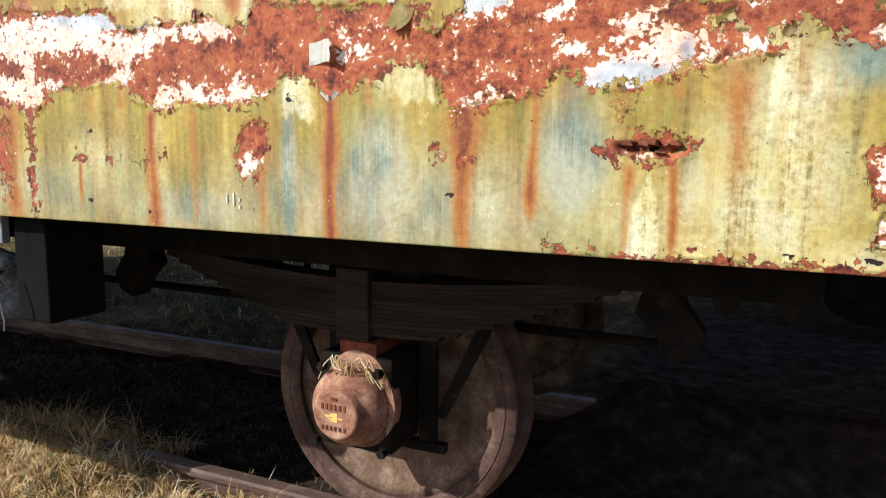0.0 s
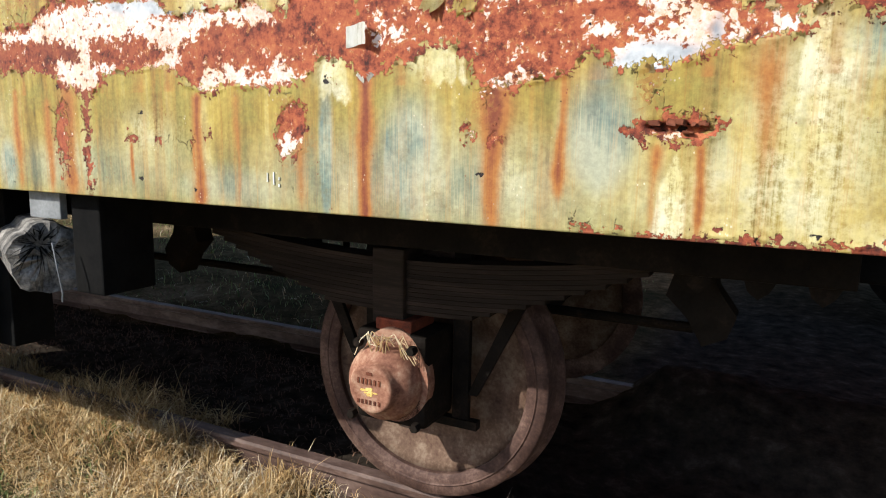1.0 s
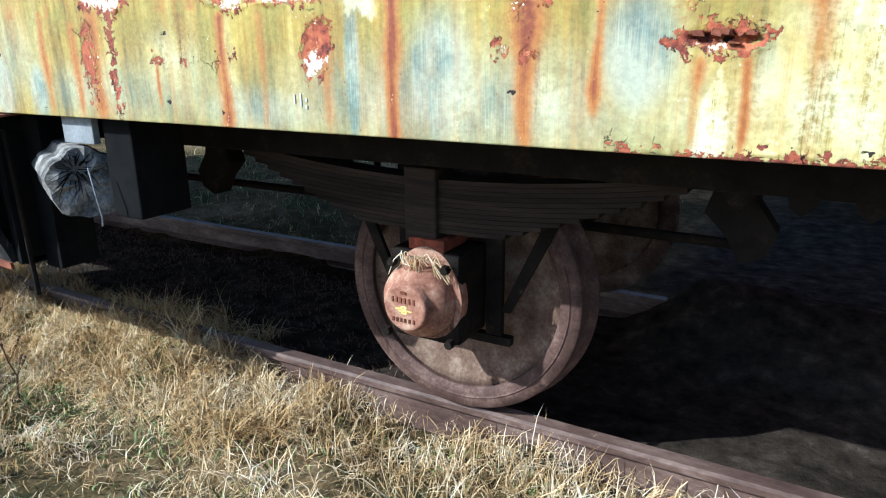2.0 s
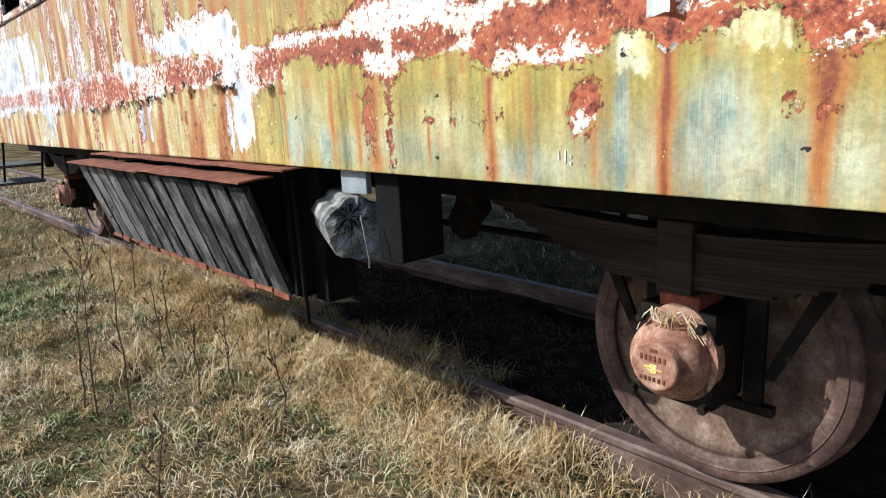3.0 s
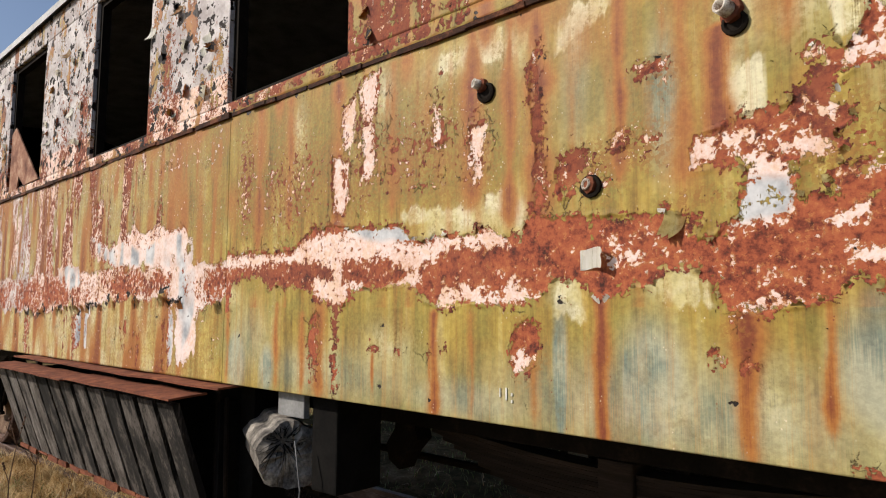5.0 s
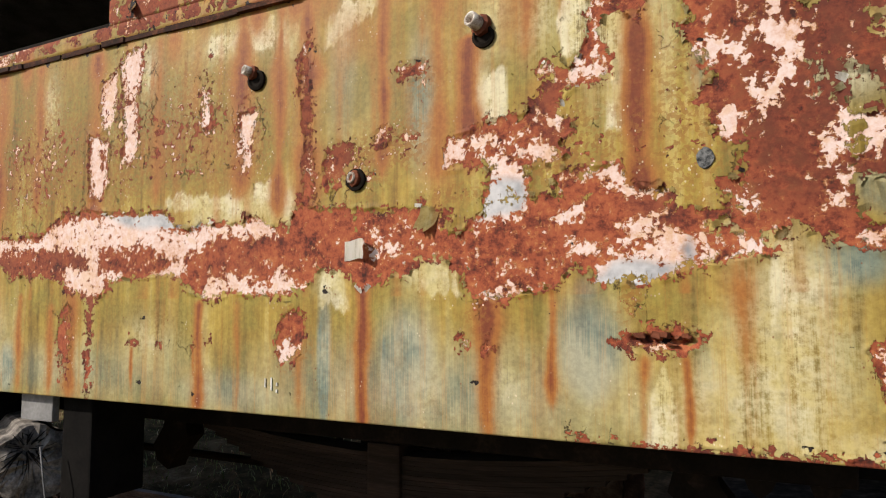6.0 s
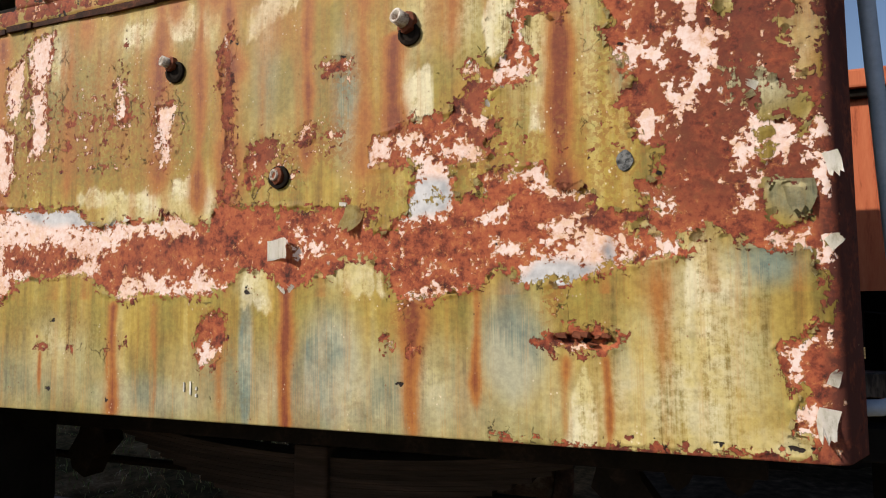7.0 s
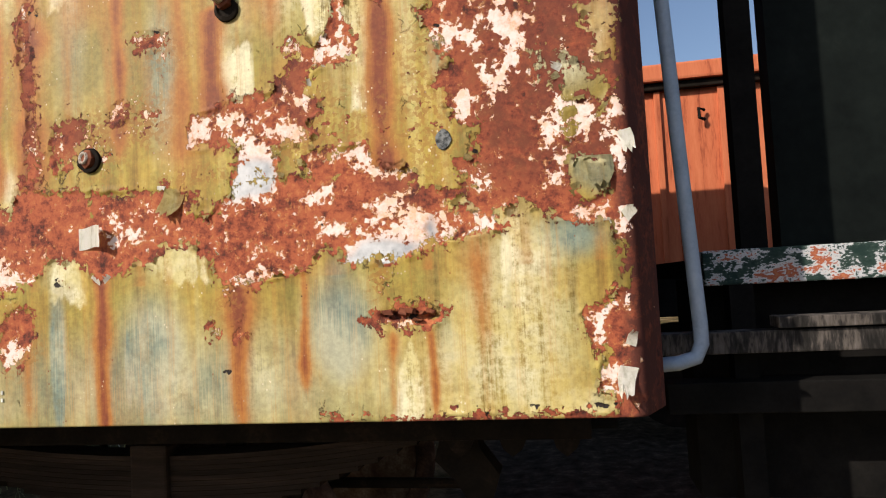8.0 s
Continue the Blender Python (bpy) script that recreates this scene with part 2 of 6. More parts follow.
# timber colour carries the darkness of deep shade, close to black
BLACK = simple("shade_black_timber", [(0.3, (0.004, 0.004, 0.004)), (0.7, (0.014, 0.013, 0.012))], 10, 0.9, spec=0.06)
GREYPAINT = simple("grey_paint", [(0.3, (0.12, 0.12, 0.12)), (0.5, (0.22, 0.225, 0.225)), (0.7, (0.34, 0.345, 0.345))], 10, 0.6)
STUBPAINT = simple("chalky_stub_paint", [(0.40, (0.12, 0.065, 0.04)), (0.48, (0.34, 0.29, 0.24)), (0.6, (0.62, 0.60, 0.54))], 45, 0.75)
BLUEPIPE = simple("blue_grey_pipe_paint", [(0.3, (0.26, 0.33, 0.42)), (0.5, (0.36, 0.44, 0.54)), (0.72, (0.45, 0.53, 0.62))], 14, 0.45, spec=0.5)
ROOF = simple("roof_sheet", [(0.3, (0.28, 0.28, 0.27)), (0.5, (0.48, 0.49, 0.49)), (0.7, (0.62, 0.63, 0.64))], 5, 0.7)
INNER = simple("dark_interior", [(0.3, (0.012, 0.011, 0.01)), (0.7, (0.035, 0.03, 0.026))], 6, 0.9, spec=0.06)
WAGON = simple("orange_wagon_paint", [(0.3, (0.22, 0.045, 0.02)), (0.45, (0.52, 0.14, 0.06)), (0.7, (0.62, 0.20, 0.09))], 5.0, 0.7, stretch=(3, 3, 0.35))
# green of the shaded walls, with their shade put into the colour
DKGREEN = simple("shade_dark_green", [(0.3, (0.003, 0.004, 0.004)), (0.6, (0.008, 0.011, 0.010)), (0.8, (0.016, 0.02, 0.018))], 5, 0.7, spec=0.06)
FLAKED = simple("flaked_layers_of_paint", [(0.40, (0.012, 0.03, 0.026)), (0.49, (0.03, 0.055, 0.045)), (0.505, (0.45, 0.47, 0.50)), (0.55, (0.50, 0.50, 0.50)), (0.565, (0.30, 0.07, 0.035)), (0.64, (0.42, 0.15, 0.07))], 13, 0.8, stretch=(1, 1, 1.6))
PALE_MARK = simple("faded_white_mark", [(0.4, (0.45, 0.45, 0.38)), (0.6, (0.8, 0.8, 0.74))], 60, 0.8)
STEM = simple("dead_stem", [(0.3, (0.05, 0.028, 0.018)), (0.7, (0.16, 0.09, 0.055))], 30, 0.85)
BARE = simple("bare_winter_twigs", [(0.3, (0.08, 0.075, 0.08)), (0.7, (0.17, 0.155, 0.155))], 3, 0.95)


def make_ground():
    k = Mat("grassy_soil", 0.95, 0, 0.0)
    a, b, c = k.noise(1.1, 5), k.noise(9, 6, 0.7), k.noise(60, 4, 0.7)
    f = k.math("ADD", k.math("MULTIPLY", a, 0.5), k.math("ADD", k.math("MULTIPLY", b, 0.3), k.math("MULTIPLY", c, 0.2)))
    grass = k.ramp(f, [(0.40, (0.03, 0.032, 0.014)), (0.47, (0.075, 0.058, 0.027)), (0.54, (0.16, 0.112, 0.055)), (0.62, (0.30, 0.22, 0.13))])
    soil = k.ramp(b, [(0.3, (0.014, 0.011, 0.009)), (0.55, (0.042, 0.033, 0.025)), (0.75, (0.10, 0.078, 0.058))])
    return k.done(k.mix(k.attr("bed"), grass, soil), None, k.bump(f, 0.8, 0.03))


GROUND = make_ground()


def make_blade(name, stops):
    k = Mat(name, 0.75, 0, 0.15)
    drift = k.math("SUBTRACT", k.noise(3.2, 5, 0.65), 0.5)
    c = k.ramp(k.math("MULTIPLY_ADD", drift, 1.7, k.math("MULTIPLY_ADD", k.island(), 0.7, 0.13), clamp=True), stops)
    k.b.inputs["Subsurface Weight"].default_value = 0.0
    return k.done(c)


STRAW = make_blade("dry_grass_blades", [(0.0, (0.10, 0.06, 0.022)), (0.3, (0.45, 0.285, 0.11)), (0.65, (0.70, 0.54, 0.32)), (1.0, (0.84, 0.76, 0.58))])
GOLD = make_blade("golden_grass_blades", [(0.0, (0.11, 0.055, 0.018)), (0.35, (0.42, 0.26, 0.10)), (0.7, (0.64, 0.46, 0.22)), (1.0, (0.78, 0.65, 0.40))])
LEAF = make_blade("green_grass_blades", [(0.0, (0.05, 0.075, 0.02)), (0.5, (0.18, 0.22, 0.065)), (1.0, (0.38, 0.40, 0.18))])


# ---- mesh helpers ----
def part(name, bm, material, parent=None, label="", smooth=False):
    """Links a bmesh as one mesh object under a thing or a part."""
    me = bpy.data.meshes.new(name)
    bm.to_mesh(me)
    bm.free()
    me.materials.append(material)
    if smooth:
        for p in me.polygons:
            p.use_smooth = True
    ob = new(name, me)
    if parent:
        ob.parent = parent
    if label:
        ob["label"] = label
    return ob


def thing(name, label, category, group="", kind="", at=(0, 0, 0)):
    ob = tagged(new(name), label, category, group, kind)
    ob.location = at
    return ob


def add_box(bm, x0, x1, y0, y1, z0, z1, bevel=0.0, m=None):
    m = m or Matrix()
    c = Matrix.Translation(((x0 + x1) / 2, (y0 + y1) / 2, (z0 + z1) / 2)) @ Matrix.Diagonal((x1 - x0, y1 - y0, z1 - z0, 1))
    r = bmesh.ops.create_cube(bm, size=1, matrix=m @ c)
    if bevel:
        es = list({e for v in r["verts"] for e in v.link_edges})
        bmesh.ops.bevel(bm, geom=es, offset=bevel, segments=2, affect="EDGES", profile=0.6)
    return bm


def box(x0, x1, y0, y1, z0, z1, bevel=0.0, m=None):
    return add_box(bmesh.new(), x0, x1, y0, y1, z0, z1, bevel, m)


def lathe(profile, segs=48, m=None, bm=None):
    """Turns rows of (radius, depth) round the y axis; the first and last rows are closed."""
    bm = bm or bmesh.new()
    m = m or Matrix()
    rings = []
    for r, d in profile:
        if r < 1e-6:
            rings.append([bm.verts.new(m @ Vector((0, d, 0)))])
        else:
            rings.append([bm.verts.new(m @ Vector((r * math.cos(a), d, r * math.sin(a)))) for a in (2 * math.pi * i / segs for i in range(segs))])
    for p, q in zip(rings, rings[1:]):
        for i in range(segs):
            j = (i + 1) % segs
            if len(p) == 1:
                bm.faces.new((p[0], q[j], q[i]))
            elif len(q) == 1:
                bm.faces.new((p[i], p[j], q[0]))
            else:
                bm.faces.new((p[i], p[j], q[j], q[i]))
    bmesh.ops.recalc_face_normals(bm, faces=bm.faces)
    return bm


def tube(points, r, segs=10, bm=None, taper=None):
    """A pipe along points; taper: radius at the far end."""
    own = bm is None
    bm = bm or bmesh.new()
    pts = [Vector(p) for p in points]
    rings = []
    for i, p in enumerate(pts):
        t = (pts[min(i + 1, len(pts) - 1)] - pts[max(i - 1, 0)]).normalized()
        a = t.cross(Vector((0.31, 0.9, 0.2))).normalized()
        b = t.cross(a)
        rr = r if taper is None else r + (taper - r) * i / (len(pts) - 1)
        rings.append([bm.verts.new(p + rr * (math.cos(k) * a + math.sin(k) * b)) for k in (2 * math.pi * j / segs for j in range(segs))])
    for p, q in zip(rings, rings[1:]):
        for i in range(segs):
            bm.faces.new((p[i], p[(i + 1) % segs], q[(i + 1) % segs], q[i]))
    bm.faces.new(rings[0]), bm.faces.new(rings[-1])
    if own:
        bmesh.ops.recalc_face_normals(bm, faces=bm.faces)
    return bm


def slab(outline, y0, y1):
    """A plate with an outline in x and z, between two depths."""
    bm = bmesh.new()
    a = [bm.verts.new((x, y0, z)) for x, z in outline]
    b = [bm.verts.new((x, y1, z)) for x, z in outline]
    bm.faces.new(a), bm.faces.new(b[::-1])
    for i in range(len(a)):
        j = (i + 1) % len(a)
        bm.faces.new((a[i], b[i], b[j], a[j]))
    bmesh.ops.recalc_face_normals(bm, faces=bm.faces)
    return bm


def rough_up(bm, amount, scale=9.0):
    for v in bm.verts:
        v.co += noise.noise_vector(v.co * scale) * amount
    return bm


# ---- weathering of the carriage side, as smooth fields over x and z ----
LAT = np.random.RandomState(7).rand(256, 256)


def vnoise(x, z, f=1.0, seed=0):
    x, z = x * f + seed * 17.3, z * f + seed * 5.7
    xi, zi = np.floor(x).astype(int), np.floor(z).astype(int)
    fx, fz = x - xi, z - zi
    fx, fz = fx * fx * (3 - 2 * fx), fz * fz * (3 - 2 * fz)
    g = lambda a, b: LAT[a % 256, b % 256]
    return (g(xi, zi) * (1 - fx) + g(xi + 1, zi) * fx) * (1 - fz) + (g(xi, zi + 1) * (1 - fx) + g(xi + 1, zi + 1) * fx) * fz


def fbm(x, z, f=1.0, seed=0, octaves=4):
    return sum(vnoise(x, z, f * 2**o, seed + o) * 0.5 ** (o + 1) for o in range(octaves)) / (1 - 0.5**octaves) - 0.5


def curve(v, pts):
    return np.interp(v, [p[0] for p in pts], [p[1] for p in pts])


def ell(x, z, cx, cz, rx, rz):
    """About how far outside an ellipse, in metres; below nought inside."""
    return (np.sqrt(((x - cx) / rx) ** 2 + ((z - cz) / rz) ** 2) - 1) * min(rx, rz)


def puff(x, z, cx, cz, rx, rz):
    return np.exp(-(((x - cx) / rx) ** 2) - ((z - cz) / rz) ** 2)


# rims of the bare band on the far half
BAND_LO = [(-8.8, 1.39), (-5, 1.41), (-3.8, 1.40), (-2.7, 1.44), (-2.0, 1.47), (-1.47, 1.43), (-1.44, 1.48), (-1.28, 1.50), (-1.2, 1.46), (-0.9, 1.44), (-0.77, 1.42), (-0.68, 1.47), (-0.52, 1.48), (-0.33, 1.46), (-0.25, 1.42), (-0.1, 1.42),
           (0.09, 1.44), (0.12, 1.49), (0.22, 1.48), (0.27, 1.45), (0.33, 1.47), (0.40, 1.495), (0.49, 1.49), (0.53, 1.44), (0.6, 1.41), (0.72, 1.43), (0.74, 1.46), (0.97, 1.47), (1.07, 1.49), (1.13, 1.50), (1.18, 1.55), (1.25, 1.52), (1.35, 1.50), (1.5, 1.47)]
BAND_UP = [(-8.8, 1.63), (-3.8, 1.62), (-1.5, 1.60), (-1.2, 1.62), (-0.79, 1.66), (-0.42, 1.62), (-0.14, 1.61), (0.04, 1.60), (0.09, 1.64), (0.30, 1.635), (0.42, 1.62), (0.46, 1.575), (0.52, 1.575), (0.57, 1.60), (0.61, 1.62), (0.7, 1.66), (0.76, 1.70), (0.86, 1.68),
           (0.93, 1.62), (1.05, 1.58), (1.12, 1.57), (1.5, 1.55)]
# cx, cz, rx, rz: small losses of the coat
LOST = [(-0.53, 1.297, 0.013, 0.012), (-0.415, 1.29, 0.003, 0.005), (-0.29, 1.30, 0.004, 0.006), (-0.235, 1.30, 0.003, 0.004), (-0.72, 1.28, 0.012, 0.13), (-0.84, 1.30, 0.024, 0.09), (-0.25, 1.93, 0.008, 0.05)]
LEFT = [(1.225, 1.80, 0.03, 0.05), (1.29, 1.80, 0.05, 0.045), (1.35, 1.86, 0.03, 0.07), (1.33, 1.61, 0.035, 0.035), (1.24, 1.97, 0.04, 0.03), (1.36, 1.98, 0.03, 0.07), (1.36, 1.72, 0.018, 0.02), (1.08, 1.545, 0.03, 0.016)]
BARE_AT, KEPT_AT, PRIMED_AT, SCRAPED_AT, BLEACHED_AT = [], [], [], [], []


def outside(x, z, pts):
    """How far outside an outline, in metres; below nought inside."""
    p = np.array(pts)
    lo, hi = p.min(0) - 0.12, p.max(0) + 0.12
    d = np.full(np.shape(x), 0.12)
    if np.max(x) < lo[0] or np.min(x) > hi[0] or np.max(z) < lo[1] or np.min(z) > hi[1]:
        return d
    k = (x > lo[0]) & (x < hi[0]) & (z > lo[1]) & (z < hi[1])
    if not k.any():
        return d
    px, pz = x[k], z[k]
    best, inner = np.full(px.shape, 9.0), np.zeros(px.shape, bool)
    for (ax, az), (bx, bz) in zip(pts, pts[1:] + pts[:1]):
        ex, ez = bx - ax, bz - az
        t = np.clip(((px - ax) * ex + (pz - az) * ez) / max(ex * ex + ez * ez, 1e-9), 0, 1)
        best = np.minimum(best, np.hypot(px - ax - t * ex, pz - az - t * ez))
        if az != bz:
            inner ^= ((az > pz) != (bz > pz)) & (px < ax + (pz - az) * ex / ez)
    d[k] = np.where(inner, -best, np.minimum(best, 0.12))
    return d


def bare(pts):
    BARE_AT.append(pts)


def kept(pts):
    KEPT_AT.append(pts)


def primed(pts):
    PRIMED_AT.append(pts)


def scraped(pts):
    SCRAPED_AT.append(pts)


def bleached(pts):
    BLEACHED_AT.append(pts)


# the bare band along the middle, in three lengths
bare([(-0.856, 1.691), (-0.712, 1.686), (-0.643, 1.675), (-0.403, 1.668), (-0.382, 1.636), (-0.350, 1.616), (-0.290, 1.613), (-0.271, 1.634), (-0.232, 1.622), (-0.165, 1.613), (-0.118, 1.616), (-0.106, 1.640), (-0.055, 1.623), (-0.010, 1.599), (0.034, 1.600), (0.050, 1.639), (0.084, 1.648), (0.151, 1.640), (0.248, 1.627), (0.250, 1.454), (0.218, 1.467), (0.194, 1.475), (0.137, 1.485), (0.121, 1.469), (0.088, 1.443), (0.037, 1.427), (-0.086, 1.424), (-0.141, 1.429), (-0.216, 1.411), (-0.264, 1.426), (-0.304, 1.434), (-0.335, 1.464), (-0.355, 1.476), (-0.459, 1.482), (-0.566, 1.481), (-0.632, 1.469), (-0.675, 1.422), (-0.841, 1.440)])
bare([(0.232, 1.628), (0.310, 1.628), (0.400, 1.624), (0.422, 1.628), (0.458, 1.613), (0.498, 1.594), (0.479, 1.560), (0.528, 1.556), (0.542, 1.575), (0.572, 1.602), (0.575, 1.633), (0.751, 1.628), (0.923, 1.625), (0.988, 1.582), (1.058, 1.572), (1.153, 1.527), (1.142, 1.485), (1.055, 1.483), (0.969, 1.454), (0.913, 1.442), (0.814, 1.440), (0.811, 1.467), (0.771, 1.473), (0.751, 1.456), (0.742, 1.439), (0.711, 1.431), (0.660, 1.422), (0.601, 1.408), (0.561, 1.411), (0.541, 1.426), (0.528, 1.442), (0.521, 1.461), (0.503, 1.477), (0.486, 1.493), (0.429, 1.499), (0.400, 1.489), (0.386, 1.464), (0.341, 1.465), (0.281, 1.453), (0.262, 1.427), (0.234, 1.447)])
bare([(-2.160, 1.620), (-1.686, 1.627), (-1.540, 1.639), (-1.325, 1.630), (-0.979, 1.620), (-0.905, 1.664), (-0.831, 1.679), (-0.687, 1.676), (-0.452, 1.657), (-0.467, 1.481), (-0.620, 1.473), (-0.686, 1.456), (-0.724, 1.403), (-0.798, 1.447), (-0.874, 1.475), (-1.049, 1.496), (-1.132, 1.487), (-1.171, 1.531), (-1.315, 1.534), (-1.368, 1.510), (-1.413, 1.396), (-1.618, 1.426), (-2.134, 1.449)])
# the torn patch above it
bare([(0.594, 1.632), (0.590, 1.676), (0.594, 1.694), (0.577, 1.706), (0.529, 1.712), (0.480, 1.709), (0.473, 1.736), (0.487, 1.778), (0.543, 1.781), (0.584, 1.802), (0.677, 1.801), (0.680, 1.830), (0.710, 1.869), (0.717, 1.881), (0.698, 1.902), (0.724, 1.920), (0.749, 1.920), (0.774, 1.898), (0.793, 1.914), (0.812, 1.947), (0.813, 1.990), (0.801, 2.004), (0.813, 2.027), (0.827, 2.110), (0.945, 2.087), (0.926, 2.001), (0.908, 1.975), (0.879, 2.003), (0.849, 1.996), (0.842, 1.961), (0.859, 1.898), (0.864, 1.862), (0.779, 1.855), (0.764, 1.844), (0.748, 1.810), (0.772, 1.801), (0.775, 1.764), (0.753, 1.742), (0.765, 1.711), (0.727, 1.694), (0.670, 1.695), (0.682, 1.645), (0.694, 1.626)])
bare([(0.739, 1.623), (0.733, 1.659), (0.739, 1.683), (0.801, 1.681), (0.872, 1.682), (0.900, 1.641), (0.923, 1.625), (0.957, 1.630), (0.973, 1.614), (0.988, 1.582), (0.916, 1.587)])
# the bare corner, above and below the coat's shoulder
bare([(1.057, 1.564), (1.079, 1.599), (1.059, 1.608), (1.065, 1.630), (1.096, 1.633), (1.102, 1.654), (1.087, 1.678), (1.108, 1.681), (1.119, 1.708), (1.083, 1.702), (1.062, 1.713), (1.047, 1.737), (1.042, 1.771), (1.027, 1.784), (0.999, 1.782), (1.011, 1.797), (1.033, 1.812), (1.055, 1.837), (1.034, 1.857), (1.030, 1.886), (1.003, 1.907), (0.998, 1.943), (1.015, 1.957), (1.005, 1.988), (1.004, 2.363), (1.606, 2.199), (1.567, 1.486), (1.344, 1.494), (1.290, 1.496), (1.254, 1.507), (1.216, 1.519), (1.197, 1.533), (1.189, 1.520), (1.178, 1.542), (1.153, 1.527), (1.133, 1.512)])
bare([(1.543, 1.066), (1.340, 1.102), (1.346, 1.151), (1.329, 1.164), (1.308, 1.168), (1.310, 1.216), (1.324, 1.237), (1.302, 1.246), (1.294, 1.270), (1.291, 1.300), (1.283, 1.314), (1.328, 1.335), (1.347, 1.355), (1.373, 1.365), (1.370, 1.394), (1.368, 1.434), (1.355, 1.454), (1.348, 1.489), (1.345, 1.514), (1.569, 1.523)])
# small places where the coat has come off
bare([(0.150, 1.771), (0.182, 1.810), (0.239, 1.791), (0.247, 1.756), (0.215, 1.738), (0.192, 1.699), (0.159, 1.687), (0.142, 1.730)])
bare([(0.352, 1.966), (0.385, 1.975), (0.437, 1.973), (0.432, 1.931), (0.400, 1.938), (0.370, 1.936)])
bare([(0.016, 1.367), (0.055, 1.395), (0.086, 1.374), (0.090, 1.320), (0.070, 1.290), (0.044, 1.262), (0.010, 1.250), (-0.003, 1.291), (0.008, 1.326)])
bare([(0.847, 1.323), (0.876, 1.338), (0.922, 1.350), (1.009, 1.342), (1.008, 1.318), (0.965, 1.303), (0.864, 1.309)])
bare([(0.519, 1.310), (0.527, 1.328), (0.534, 1.318), (0.531, 1.301)])
bare([(0.575, 1.320), (0.585, 1.324), (0.587, 1.305), (0.578, 1.302)])
bare([(-0.710, 2.082), (-0.630, 2.113), (-0.631, 1.988), (-0.656, 1.933), (-0.690, 1.928)])
bare([(-0.754, 1.935), (-0.658, 1.892), (-0.659, 1.777), (-0.679, 1.721), (-0.738, 1.733)])
bare([(-0.619, 2.128), (-0.587, 2.173), (-0.520, 2.171), (-0.517, 2.089), (-0.536, 2.026), (-0.528, 1.944), (-0.530, 1.879), (-0.559, 1.810), (-0.605, 1.830), (-0.595, 1.951)])
bare([(-0.277, 2.001), (-0.241, 1.989), (-0.247, 1.913), (-0.270, 1.892)])
bare([(-0.135, 1.916), (-0.083, 1.920), (-0.079, 1.880), (-0.101, 1.823), (-0.084, 1.792), (-0.101, 1.742), (-0.124, 1.781), (-0.134, 1.856)])
bare([(0.291, 1.810), (0.317, 1.824), (0.322, 1.790), (0.294, 1.788)])
bare([(0.071, 2.065), (0.091, 2.091), (0.097, 1.946), (0.106, 1.803), (0.098, 1.633), (0.078, 1.634), (0.082, 1.820), (0.069, 1.950)])
# islands of coat left in the bare corner
kept([(1.226, 1.835), (1.243, 1.835), (1.241, 1.773), (1.226, 1.783)])
kept([(1.255, 1.788), (1.274, 1.825), (1.290, 1.818), (1.308, 1.808), (1.330, 1.789), (1.348, 1.794), (1.376, 1.775), (1.366, 1.741), (1.340, 1.709), (1.323, 1.735), (1.281, 1.729), (1.268, 1.757)])
kept([(1.329, 1.870), (1.360, 1.858), (1.382, 1.826), (1.379, 1.785), (1.353, 1.799)])
kept([(1.308, 1.932), (1.335, 1.911), (1.344, 2.011), (1.389, 2.002), (1.389, 1.897), (1.379, 1.868), (1.351, 1.862), (1.325, 1.887)])
kept([(1.285, 1.604), (1.300, 1.618), (1.349, 1.610), (1.347, 1.559), (1.323, 1.530), (1.305, 1.534), (1.283, 1.547)])
kept([(1.045, 1.562), (1.078, 1.564), (1.080, 1.541), (1.046, 1.541)])
kept([(1.200, 1.994), (1.253, 1.984), (1.232, 1.942), (1.213, 1.948)])
kept([(1.271, 1.714), (1.295, 1.714), (1.288, 1.658), (1.276, 1.656)])
# undercoat: the band
primed([(-0.853, 1.632), (-0.665, 1.663), (-0.618, 1.637), (-0.464, 1.621), (-0.320, 1.607), (-0.222, 1.617), (-0.109, 1.619), (-0.037, 1.636), (-0.010, 1.596), (-0.000, 1.576), (-0.090, 1.580), (-0.164, 1.589), (-0.221, 1.580), (-0.269, 1.559), (-0.298, 1.544), (-0.377, 1.516), (-0.441, 1.558), (-0.505, 1.579), (-0.614, 1.561), (-0.850, 1.590)])
primed([(-0.846, 1.523), (-0.702, 1.506), (-0.633, 1.493), (-0.577, 1.487), (-0.654, 1.465), (-0.687, 1.430), (-0.841, 1.440)])
primed([(-0.480, 1.482), (-0.418, 1.504), (-0.367, 1.522), (-0.341, 1.539), (-0.326, 1.506), (-0.355, 1.479)])
primed([(-0.268, 1.418), (-0.246, 1.455), (-0.180, 1.476), (-0.105, 1.477), (-0.083, 1.448), (-0.024, 1.451), (-0.016, 1.489), (0.001, 1.494), (0.028, 1.471), (0.062, 1.450), (0.101, 1.456), (0.105, 1.440), (0.037, 1.424), (-0.032, 1.425), (-0.086, 1.421), (-0.141, 1.429), (-0.164, 1.446), (-0.207, 1.432), (-0.196, 1.408)])
primed([(-1.685, 1.616), (-1.324, 1.622), (-0.979, 1.612), (-0.904, 1.658), (-0.687, 1.672), (-0.452, 1.652), (-0.449, 1.598), (-0.600, 1.586), (-0.693, 1.563), (-0.674, 1.483), (-0.741, 1.447), (-0.733, 1.537), (-0.853, 1.577), (-1.141, 1.577), (-1.433, 1.571)])
primed([(0.280, 1.532), (0.326, 1.541), (0.359, 1.532), (0.341, 1.520), (0.296, 1.516)])
